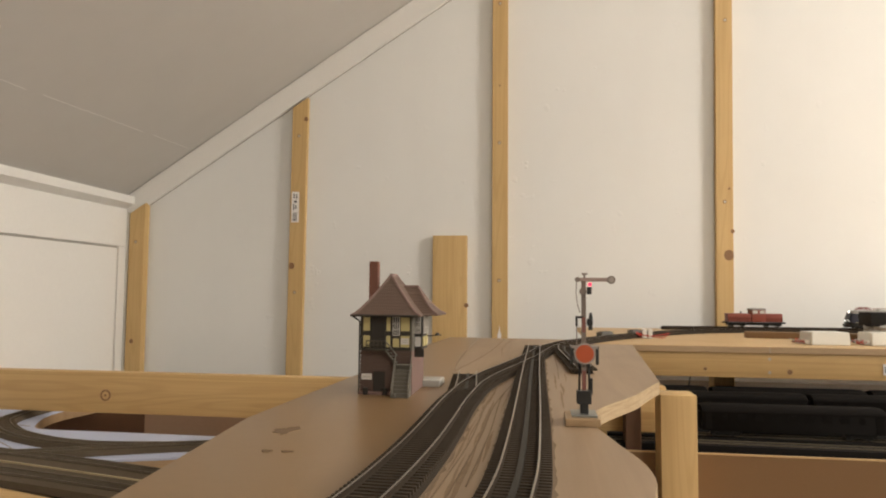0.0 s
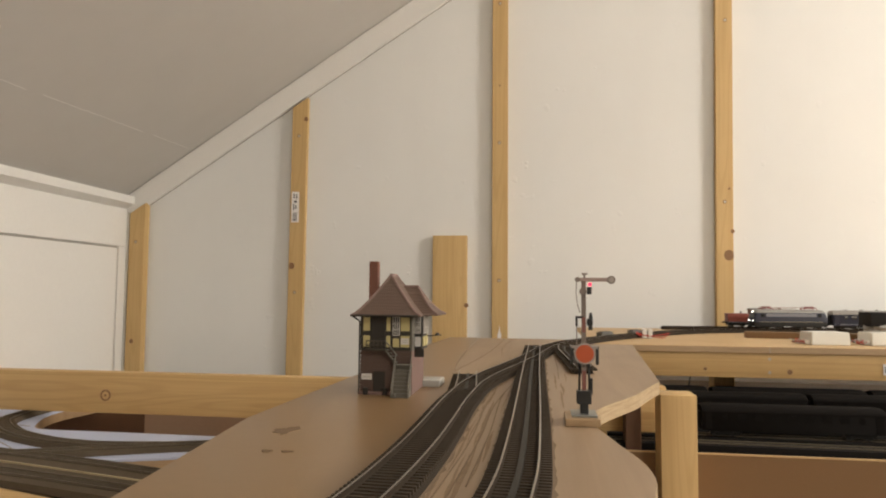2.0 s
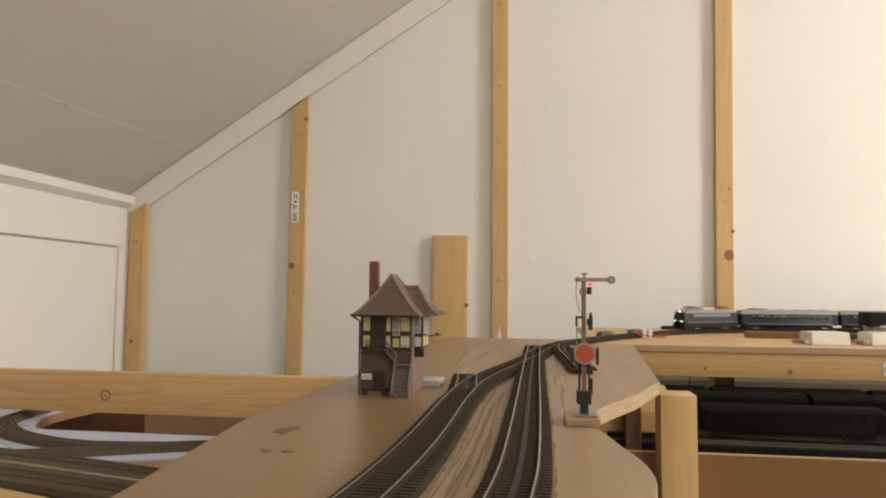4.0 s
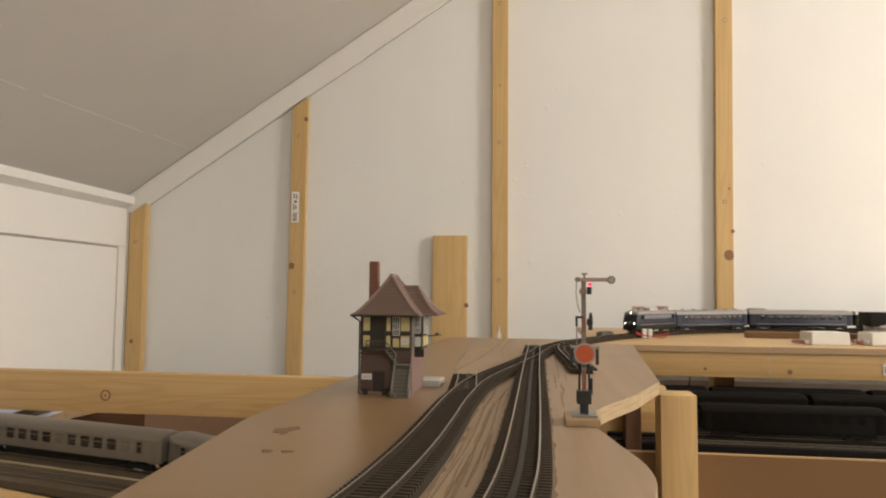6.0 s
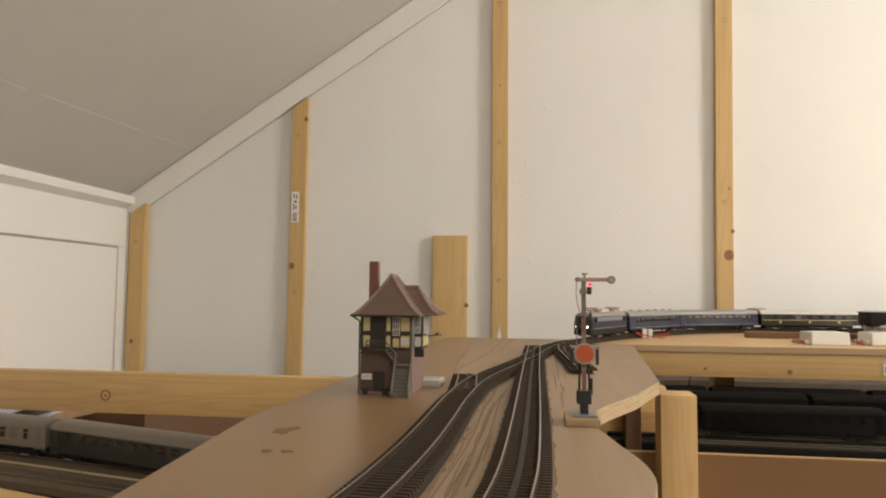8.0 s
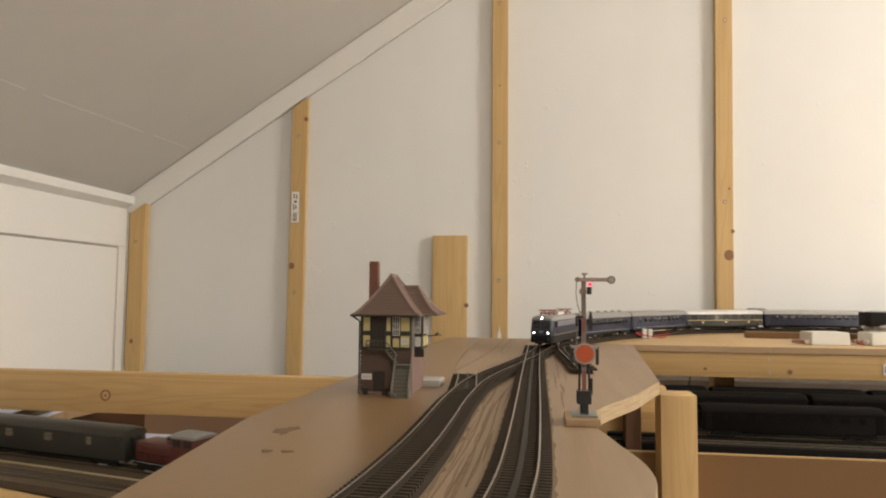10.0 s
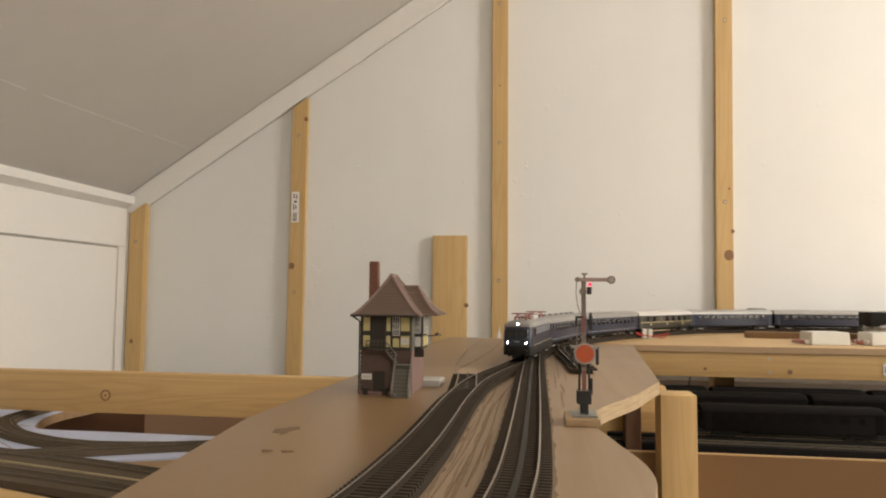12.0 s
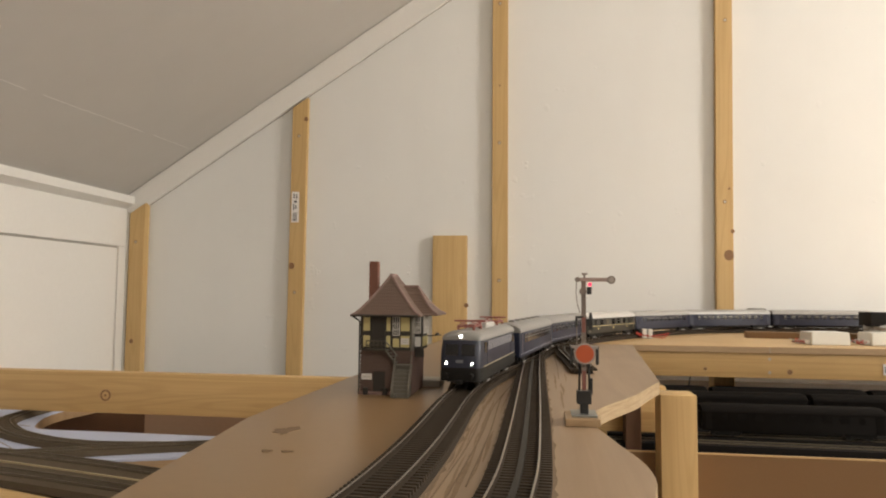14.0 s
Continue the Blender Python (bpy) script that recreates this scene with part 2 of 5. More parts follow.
setting("ceiling_joint", joint, WHITE_TRIM, "thin cracked joint between ceiling boards", "joint")

# white boards that cover the corner of gable and slope, and of knee wall and slope
length = 2.3
m = on_slope(WX, NY, 0.002)
setting("trim_gable", block(-0.048, length, -0.014, 0.0, -0.062, 0.0, 0.0015, m), WHITE_TRIM, "white board trim along the sloping ceiling", "trim")
# grey strip in place of the faint shadow along the trim's lower edge
setting("trim_gap", block(0.0, length, -0.004, -0.001, -0.0630, -0.0618, 0, m), GAP_AND_SHADOW, "thin grey strip drawn as the shadow below the sloping trim", "trim")
ledge = bmesh.new()
ends = [[ledge.verts.new((x, y, z)) for x, z in ((WX, 0.328), (WX + 0.026, 0.344), (WX + 0.026, 0.3665), (WX, 0.3665))] for y in (SY, NY - 0.0145)]
ledge.faces.new(ends[0]), ledge.faces.new(ends[1][::-1])
for i in range(4):
    j = (i + 1) % 4
    ledge.faces.new((ends[0][j], ends[0][i], ends[1][i], ends[1][j]))
bmesh.ops.recalc_face_normals(ledge, faces=ledge.faces[:])
setting("trim_west", ledge, WHITE_TRIM, "white painted ledge along the knee wall", "trim")

setting("trim_corner", block(WX, WX + 0.0135, 1.9085, NY - 0.0005, -0.75, 0.316, 0.001), WHITE_TRIM, "white painted corner strip beside the batten", "trim")
door = thing("door_1", "white painted low access panel in knee wall", "door", kind="structure")
part("leaf", block(WX, WX + 0.006, 0.75, 1.868, -0.70, 0.206, 0.001), WHITE_TRIM, door)
part("gap", block(WX, WX + 0.003, 0.745, 1.873, 0.2065, 0.2115), GAP_AND_SHADOW, door)
part("gap", block(WX, WX + 0.003, 1.8685, 1.8725, -0.70, 0.2064), GAP_AND_SHADOW, door)
part("frame", block(WX, WX + 0.008, 0.70, 1.908, 0.212, 0.3255, 0.001), WHITE_TRIM, door)
part("frame", block(WX, WX + 0.008, 1.873, 1.908, -0.75, 0.2115, 0.001), WHITE_TRIM, door)


BLISTERS = [(0.228, 0.618), (0.361, 0.306), (-0.383, 0.146), (0.054, 0.656), (0.126, 0.313), (0.152, 0.726), (0.591, 0.442), (-0.055, 0.448), (-0.648, 0.141), (0.356, 0.487), (0.0, 0.143), (0.291, 0.082)]


def batten(x, width, top, lean, screws, knots, label, thick=0.02):
    """A planed pine batten screwed upright to the gable."""
    b = thing("wall_batten", label, "batten", pose(x, NY - thick, U, 0, lean, 0), group="battens on the gable wall")
    bm = bmesh.new()
    cut = SLOPE * width
    ring = [(0, -U), (width, -U), (width, top), (0, top - cut)] if top < 0.9 else [(0, -U), (width, -U), (width, top), (0, top)]
    a, c = [bm.verts.new((u, 0, v)) for u, v in ring], [bm.verts.new((u, thick - 0.001, v)) for u, v in ring]
    bm.faces.new(a), bm.faces.new(c[::-1])
    for i in range(4):
        j = (i + 1) % 4
        bm.faces.new((a[j], a[i], c[i], c[j]))
    bmesh.ops.bevel(bm, geom=[e for e in bm.edges if abs(e.verts[0].co.z - e.verts[1].co.z) > 0.3], offset=0.0012, segments=2, affect="EDGES")
    bmesh.ops.recalc_face_normals(bm, faces=bm.faces[:])
    softened(part("timber", bm, PINE_Z, b))
    for u, v in screws:
        sink = part("countersink", rod((u, -0.0004, v), (u, 0.002, v), 0.0055, n=18), SINK, b, "drilled countersink")
        part("screw", rod((u + 0.0006, -0.0007, v - 0.0004), (u + 0.0006, 0.002, v - 0.0004), 0.0034), SCREW, sink, "zinc countersunk screw")
    for u, v, r in knots:
        k = rod((u, -0.0004, v), (u, 0.002, v), r, n=16)
        bmesh.ops.scale(k, vec=(1, 1, 1.15), space=Matrix.Translation((-u, 0, -v)), verts=k.verts[:])
        part("knot", k, KNOT, b, "dark brown knot")
    return b


SINK = plain("drilled_pine", (0.33, 0.205, 0.088), 0.8, vary=0.4)
SCREW = plain("zinc_screw", (0.50, 0.46, 0.38), 0.35, 0.9)
batten(-1.240, 0.050, 0.345, 0.0, [(0.022, 0.227)], [(0.020, -0.072, 0.006)], "pine batten in the corner below the ceiling trim", 0.027)
b2 = batten(-0.737, 0.046, 0.655, 0.35, [(0.021, 0.54), (0.021, 0.078)], [(0.010, 0.155, 0.0085), (0.042, 0.59, 0.006)], "pine batten with a white price sticker")
batten(-0.140, 0.044, 1.035, 0.0, [(0.021, 0.91), (0.02, 0.505), (0.02, 0.115)], [(0.021, 0.67, 0.0025)], "tall pine batten with chipped foot")
batten(0.459, 0.044, 1.42, 0.75, [(0.025, 0.83), (0.022, 0.33)], [(0.032, 0.186, 0.0125), (0.034, 0.365, 0.003), (0.042, 0.25, 0.005)], "tall pine batten with a large round knot")

LABEL_WHITE = plain("label_paper", (0.78, 0.76, 0.74), 0.5, vary=0.03)
INK = plain("black_ink", (0.03, 0.03, 0.03), 0.6)
sticker = thing("price_sticker", "white barcode sticker on a pine batten", "sticker", pose(-0.734, NY - 0.0206, U + 0.283))
part("paper", block(0.004, 0.027, -0.0003, 0.0004, 0.0, 0.090), LABEL_WHITE, sticker)
for i in range(9):
    part("bar", block(0.008, 0.021, -0.0006, -0.0002, 0.004 + i * 0.0028, 0.0055 + i * 0.0028), INK, sticker)
for i, (u, v, w, h) in enumerate(((0.009, 0.036, 0.003, 0.018), (0.016, 0.040, 0.003, 0.010), (0.012, 0.058, 0.008, 0.006), (0.010, 0.070, 0.003, 0.014), (0.018, 0.068, 0.003, 0.016))):
    part("print", block(u, u + w, -0.0006, -0.0002, v, v + h), INK, sticker)

plank = thing("pine_plank", "short pine plank upright against the gable wall", "plank", pose(-0.3085, NY - 0.0195, U))
softened(part("board", block(0, 0.098, 0, 0.018, -0.80, 0.242, 0.001), PINE_Z, plank))
part("knot", rod((0.0965, -0.0004, 0.045), (0.0965, 0.010, 0.045), 0.0062), KNOT, plank, "dark brown knot on the edge")

# small blisters under the paint of the gable
rb = random.Random(8)
for x, z in BLISTERS:
    bm = bmesh.new()
    for i in range(rb.randint(2, 5)):
        r = rb.uniform(0.0025, 0.006)
        at = (x + rb.uniform(-0.012, 0.012), NY, z + rb.uniform(-0.012, 0.012))
        bmesh.ops.create_icosphere(bm, subdivisions=2, radius=r, matrix=Matrix.Translation(at) @ Matrix.Diagonal((rb.uniform(0.7, 1.2), 0.12, 1, 1)))
    softened(setting("paint_blister", bm, WHITE_WALL, "small blisters in white wall paint", "blister"), 80)

# ---- upper layout boards ----
BT = -0.009   # top of the boards below the rail heads
edge_l = [(-0.150, -0.05), (-0.165, 0.12), (-0.172, 0.26), (-0.194, 0.438), (-0.188, 0.70), (-0.190, 1.05), (-0.178, 1.33)]
edge_r = [(0.0, 1.333), (0.088, 1.31), (0.090, 1.216), (0.153, 1.214), (0.114, 0.692)]
wave = smooth_line([(0.113, 0.697), (0.094, 0.645), (0.079, 0.602), (0.064, 0.570), (0.050, 0.541), (0.038, 0.510), (0.032, 0.482), (0.034, 0.450), (0.043, 0.397), (0.050, 0.359), (0.051, 0.325), (0.046, 0.293), (0.040, 0.20), (0.045, -0.05)], 0.012)
split = smooth_line([(-0.088, -0.05), (-0.074, 0.20), (-0.070, 0.33), (-0.071, 0.55), (-0.080, 0.66), (-0.10, 0.80), (-0.112, 1.05), (-0.120, 1.331)], 0.02)
outline = [(p.x, p.y) for p in split] + edge_r[:-1] + [(p.x, p.y) for p in wave]
bm = prism(outline[::-1], BT - 0.012, BT)
ply = setting("layout_board_plywood", bm, PLY, "worn beige plywood layout board with sawn wavy edge", "board")
ply.data.materials.append(END_GRAIN)
for poly in ply.data.polygons:
    poly.material_index = 1 if abs(poly.normal.z) < 0.5 else 0
outline = [(p.x - 0.0005, p.y) for p in split] + edge_l[::-1]
bm = prism(outline, BT - 0.012, BT + 0.0006)
setting("layout_board_hardboard", bm, HARDBOARD, "smooth brown hardboard layout top with dark stains", "board")
for name, line_pts in (("pencil_mark", [(-0.100, 0.70), (-0.085, 0.86), (-0.075, 1.05), (-0.072, 1.30)]), ("pencil_mark", [(-0.055, 0.95), (-0.062, 1.10), (-0.055, 1.31)]),
                       ("pencil_mark", [(-0.040, 0.26), (-0.036, 0.40), (-0.036, 0.52), (-0.030, 0.62)]), ("pencil_mark", [(-0.047, 0.24), (-0.041, 0.38), (-0.042, 0.50)]),
                       ("pencil_mark", [(0.016, 0.70), (0.017, 0.80), (0.016, 0.92)]), ("pencil_mark", [(-0.052, 0.22), (-0.0475, 0.33), (-0.047, 0.45)]), ("pencil_mark", [(-0.033, 0.30), (-0.0315, 0.42), (-0.033, 0.56), (-0.027, 0.66)]),
                       ("pencil_mark", [(-0.045, 0.60), (-0.034, 0.70), (-0.026, 0.76)])):
    bm = sweep(smooth_line(line_pts, 0.02), [(-0.00035, BT + 0.0002), (0.00035, BT + 0.0002), (0.00035, BT + 0.0004), (-0.00035, BT + 0.0004)])
    setting(name, bm, PENCIL, "faint dark curved crack along plywood grain", "crack")

rg = random.Random(23)
for k in range(22):   # long dirty scratches in the grain between and beside the tracks
    x0, y0 = (rg.uniform(-0.049, -0.028), rg.uniform(0.22, 0.50)) if k < 18 else (rg.uniform(0.009, 0.030), rg.uniform(0.25, 0.75))
    run_len, w = rg.uniform(0.04, 0.16), rg.uniform(0.0004, 0.0012)
    pts = [(x0 + rg.uniform(-0.0007, 0.0007) + 0.016 * max(0, y0 + run_len * i / 4 - 0.50) * (k < 18), y0 + run_len * i / 4) for i in range(5)]
    line = smooth_line(pts, 0.008)
    bm = bmesh.new()
    lo, hi = [], []
    for i, p in enumerate(line):
        ww = w * math.sin(math.pi * (i + 0.6) / (len(line) + 0.2)) * rg.uniform(0.6, 1.3)
        lo.append(bm.verts.new((p.x - ww, p.y, BT + 0.0001 + k * 0.000008)))
        hi.append(bm.verts.new((p.x + ww, p.y, BT + 0.0001 + k * 0.000008)))
    for i in range(len(line) - 1):
        bm.faces.new((lo[i], hi[i], hi[i + 1], lo[i + 1]))
    setting("scratch", bm, SCRATCH, "dark dirty scratch along plywood grain", "scratch")

rng = random.Random(11)


def blot(cx, cy, rx, ry, lumps):
    ring = []
    for i in range(28):
        a = 2 * math.pi * i / 28
        k = 1 + lumps * (math.sin(3 * a + cx * 90) * 0.5 + rng.uniform(-0.5, 0.5))
        ring.append((cx + rx * k * math.cos(a), cy + ry * k * math.sin(a)))
    return prism(ring, BT + 0.0006, BT + 0.0009)


setting("stain_1", blot(-0.1530, 0.400, 0.0058, 0.0115, 0.55), STAIN, "dark irregular stain on brown hardboard", "stain")
setting("stain_2", blot(-0.1433, 0.3468, 0.0028, 0.0024, 0.4), STAIN, "small dark stain on brown hardboard", "stain")
setting("stain_3", blot(-0.1325, 0.3474, 0.0030, 0.0022, 0.4), STAIN, "small dark stain on brown hardboard", "stain")

SLAB_EDGE = timber("sawn_plywood_edge", (0.44, 0.30, 0.17), (0.32, 0.21, 0.11), 0, across=400, along=8)
shelf = thing("shelf", "light plywood shelf on a knotty pine beam", "shelf", kind="structure")
softened(part("top", block(0.0905, 2.9, 1.2195, 1.845, BT - 0.0105, BT, 0.0008), SHELF_PLY, shelf))
part("edge_strip", block(0.0905, 2.9, 1.2187, 1.2195, BT - 0.0105, BT - 0.0006), SLAB_EDGE, shelf, "darker sawn plywood edge")
softened(part("beam", block(0.120, 2.9, 1.222, 1.244, -0.0615, BT - 0.0105, 0.001), PINE_X, shelf, "pine beam with knots"))
for x, z in ((0.3773, -0.0296), (0.3768, -0.0521)):
    part("screw", rod((x, 1.2214, z), (x, 1.224, z), 0.0026), SCREW, shelf, "zinc countersunk screw")
for x, z, r in ((0.4089, -0.0504, 0.0042), (0.2735, -0.0479, 0.0028)):
    part("knot", rod((x, 1.2216, z), (x, 1.224, z), r), KNOT, shelf)
part("saw_joint", block(0.377, 0.3778, 1.2183, 1.2188, BT - 0.0105, BT - 0.0002), GAP_AND_SHADOW, shelf)
for x in (0.357, 1.2, 2.2):
    part("support", block(x, x + 0.042, 1.52, 1.564, -U, BT - 0.0105, 0.001), PINE_Z, shelf)

LT = -0.132   # painted sheet of the lower level
beam = thing("frame_beam", "long planed pine beam under the layout", "beam")
softened(part("timber", block(WX + 0.009, 0.171, 1.0, 1.025, -0.1158, -0.0524, 0.0015), PINE_X, beam))
part("knot", rod((-0.681, 0.9994, -0.088), (-0.681, 1.002, -0.088), 0.0088, n=20), KNOT, beam, "round ringed knot")
part("knot_heart", rod((-0.681, 0.9992, -0.088), (-0.681, 0.9996, -0.088), 0.0062, n=20), PINE_X, beam)
part("knot_core", rod((-0.681, 0.9990, -0.088), (-0.681, 0.9994, -0.088), 0.0020, n=12), KNOT, beam)
for x0 in (-1.245, 0.06):
    part("packer", block(x0, x0 + 0.03, 1.001, 1.024, LT - 0.003, -0.1159, 0.0005), PINE_X, beam, "small wooden packer under the beam")

post = thing("frame_post", "square planed pine post beside the fascia", "post")
softened(part("timber", block(0.147, 0.191, 0.90, 0.945, -U, -0.0495, 0.0012), PINE_Z, post))
part("brace", block(0.1115, 0.1320, 0.965, 0.999, -0.135, -0.0215, 0.001), DARK_PANEL, post, "dark brown wood brace")

# ---- lower level ----
hole = [(-0.40, 0.944), (-0.476, 0.942), (-0.635, 0.943), (-0.730, 0.942), (-0.752, 0.945), (-0.766, 0.955), (-0.781, 0.974), (-0.796, 0.998), (-0.813, 1.030), (-0.825, 1.066), (-0.829, 1.10), (-0.82, 1.20), (-0.30, 1.20), (-0.20, 0.95)]
setting("lower_board", holed([(-1.24, 0.645), (0.05, 0.52), (0.05, 0.956), (2.9, 0.956), (2.9, 1.80), (0.15, 1.80), (0.15, 1.58), (-1.24, 1.58)], hole, LT - 0.018, LT - 0.003), DARK_PLY, "bare plywood lower layout level", "board")
setting("painted_sheet", holed([(-1.20, 0.80), (-0.70, 0.79), (-0.62, 0.780), (-0.549, 0.7815), (-0.540, 0.786), (-0.528, 0.787), (-0.515, 0.793), (-0.503, 0.795), (-0.490, 0.802), (-0.478, 0.805), (-0.42, 0.83), (-0.1, 0.86), (-0.1, 1.25), (-0.90, 1.25), (-0.93, 1.09), (-1.20, 1.09)], hole, LT - 0.003, LT), SHEET, "pale blue painted sheet under the lower tracks", "sheet")
for line_pts in ([(-0.80, 0.885), (-0.7346, 0.8519), (-0.6803, 0.8134)], [(-0.7982, 0.9635), (-0.784, 0.9610), (-0.7691, 0.9597)]):
    setting("pencil_mark", sweep(smooth_line(line_pts, 0.01), [(-0.0006, LT + 0.0001), (0.0006, LT + 0.0001), (0.0006, LT + 0.0004), (-0.0006, LT + 0.0004)]), PENCIL, "pencil line drawn on the pale blue sheet", "line")
setting("lower_edge_strip", block(-0.74, -0.20, 0, 0.048, LT - 0.003, LT + 0.004, 0.001, pose(0, 0.479, 0, 0, 0, -16.75) @ pose(0, -0.048, 0)), PINE_X, "pine edging strip of the lower level", "edging")
setting("fascia", block(0.06, 2.9, 0.944, 0.9555, -0.42, LT + 0.001, 0.0006), FIBRE, "brown fibreboard fascia below the yard", "fascia")
setting("fascia_edge", block(0.06, 2.9, 0.9435, 0.9465, LT + 0.0010, LT + 0.0032, 0.0004), SHELF_PLY, "pale sawn edge along the fascia top", "edging")
setting("pale_strip", sweep(smooth_line([(-1.10, 0.845), (-0.90, 0.796), (-0.627, 0.731), (-0.475, 0.694), (-0.30, 0.652)], 0.02), [(-0.0010, LT - 0.003), (0.0010, LT - 0.003), (0.0010, LT + 0.0088), (-0.0010, LT + 0.0088)]), PALE_STRIP, "pale wooden strip between the lower tracks", "strip")
# black sheet laid over the board as the shade below the shelf
setting("yard_mat", block(0.06, 2.9, 0.9565, 1.50, LT - 0.003, LT - 0.0015), YARD_SHADE, "black sheet drawn for the shade under the shelf", "mat")
setting("inner_panel_dark", block(-1.0, -0.3, 1.185, 1.195, -0.55, LT - 0.001, 0), DARK_PANEL, "dark brown panel under the lower level", "panel")
setting("inner_panel_light", block(-0.690, -0.28, 1.125, 1.135, -0.55, LT - 0.001, 0), PANEL_BROWN, "brown fibreboard panel under the lower level", "panel")
setting("lower_board_return", block(-1.24, -0.97, -2.95, 0.66, LT - 0.018, LT - 0.003), SHELF_PLY, "bare plywood run along the knee wall", "board")
setting("lower_board_return", block(-0.10, 0.049, -2.95, 0.535, LT - 0.018, LT - 0.003), SHELF_PLY, "bare plywood run under the layout", "board")


# ---- tracks ----
def track(name, points, label, z=0.0, bed=BED, spacing=0.0046, bed_half=0.0165, bed_near=None, studs=True, group="tracks", from_s=0.0):
    t = thing(name, label, "track", pose(0, 0, U + z), group=group)
    line = smooth_line(points, 0.008)
    low, top = (BT + 0.0008, -0.0046) if z == 0 else (-0.0090, -0.0017)
    near = bed_half if bed_near is None else bed_near
    part("roadbed", sweep(line, [(-bed_half, low), (near, low), (near - 0.0015, top), (-bed_half + 0.0015, top)]), bed, t)
    for side in (-1, 1):
        c = side * 0.0084
        prof = [(c - 0.0007, -0.0030), (c + 0.0007, -0.0030), (c + 0.0004, -0.0024), (c + 0.0004, -0.0008), (c + 0.0005, -0.0006), (c + 0.0005, 0),
                (c - 0.0005, 0), (c - 0.0005, -0.0006), (c - 0.0004, -0.0008), (c - 0.0004, -0.0024)]
        rail = part("rail", sweep(line, prof), RAIL if z == 0 else DULL_RAIL, t)
        rail.data.materials.append(RAIL_SIDE)   # brown web below the bright head
        for poly in rail.data.polygons:
            poly.material_index = 0 if poly.normal.z > 0.5 or z else 1
    if studs and z == 0:
        part("contact_strip", sweep(line, [(-0.0016, -0.0034), (0.0016, -0.0034), (0.0012, -0.0022), (-0.0012, -0.0022)]), STUD, t)
    if z == 0 and not name.startswith("parking"):
        bm, rows, rg = bmesh.new(), [], random.Random(len(name))
        for i, c in enumerate(line):
            d = (line[min(i + 1, len(line) - 1)] - line[max(i - 1, 0)]).normalized()
            n = Vector((-d.y, d.x))
            rows.append([bm.verts.new((*(c + n * (e * (bed_half + rg.uniform(0.0006, 0.0030)))), low - 0.00005)) for e in (1, -1)])
        for p, q in zip(rows, rows[1:]):
            bm.faces.new((p[0], p[1], q[1], q[0]))
        part("grime", bm, GRIME, t, "brown dirt and glue along the track edge")
    TIES.append((t, points, spacing))
    return t


TIES = []
MAIN = [(-0.090, 0.03), (-0.080, 0.12), (-0.0668, 0.25), (-0.0625, 0.33), (-0.0618, 0.40), (-0.0626, 0.49), (-0.0615, 0.545), (-0.0590, 0.60), (-0.0500, 0.670), (-0.0330, 0.765),
        (-0.0155, 0.87), (-0.0050, 0.95), (0.0070, 1.035), (0.0305, 1.125), (0.0620, 1.20), (0.137, 1.350), (0.262, 1.535), (0.392, 1.660), (0.56, 1.720), (0.76, 1.738), (1.05, 1.74), (2.85, 1.74)]
track("curved_main_track", MAIN, "dark sleepered track curving away across the boards", bed_half=0.0150, studs=False)
track("straight_track", [(-0.034, 0.03), (-0.022, 0.15), (-0.0122, 0.265), (-0.0098, 0.345), (-0.0101, 0.50), (-0.0113, 0.67), (-0.0118, 0.85), (-0.0122, 1.08)], "straight model track with bright worn rails", bed_half=0.0145)
track("stub_track", [(-0.0622, 0.560), (-0.0655, 0.600), (-0.0692, 0.638), (-0.0725, 0.675)], "short straight leg of a model turnout", bed_half=0.014)
track("spur_track", [(0.043, 0.745), (0.037, 0.86), (0.031, 0.98), (0.034, 1.07)], "short spur track beside the signal", bed_half=0.0105)
track("parking_track", [(0.30, 1.795), (0.42, 1.806), (0.60, 1.815), (2.85, 1.815)], "rear siding track near the gable wall", bed_half=0.015, studs=False)
LOW = LT + 0.009
LOOP = [(-0.05, 0.70), (-0.16, 0.815), (-0.30, 0.868), (-0.40, 0.873), (-0.494, 0.850), (-0.573, 0.8385), (-0.619, 0.8415), (-0.674, 0.8555), (-0.7466, 0.890), (-0.809, 0.944), (-0.833, 0.979), (-0.849, 1.047), (-0.853, 1.12), (-0.84, 1.22), (-0.80, 1.32), (-0.72, 1.40), (-0.6, 1.47), (-0.3, 1.53), (0.1, 1.55)]
THROUGH = [(0.0, -2.9), (0.0, -1.5), (0.0, -0.3), (-0.005, 0.20), (-0.03, 0.38), (-0.11, 0.525), (-0.22, 0.628), (-0.35, 0.694), (-0.46, 0.729), (-0.56, 0.754), (-0.67, 0.778), (-0.80, 0.804), (-0.92, 0.815), (-1.03, 0.76), (-1.09, 0.65), (-1.105, 0.50), (-1.105, 0.2), (-1.105, -1.0), (-1.105, -2.8)]
track("lower_loop_track", LOOP, "grey lower level track bending round", LOW, GREY_BED, bed_half=0.0165, group="lower tracks")
track("lower_link_track", [(-0.36, 0.876), (-0.42, 0.871), (-0.478, 0.852), (-0.549, 0.820), (-0.592, 0.799), (-0.645, 0.775), (-0.69, 0.762)], "grey lower level turnout leg joining two tracks", LOW + 0.0004, GREY_BED, bed_half=0.0165, group="lower tracks")
track("lower_through_track", THROUGH, "grey lower level through track", LOW, GREY_BED, bed_half=0.0140, bed_near=0.034, group="lower tracks")
track("lower_front_track", [(-1.15, 0.795), (-0.85, 0.742), (-0.60, 0.695), (-0.45, 0.661), (-0.2, 0.60), (0.0, 0.56)], "grey lower level front track", LOW, GREY_BED, bed_half=0.029, group="lower tracks")
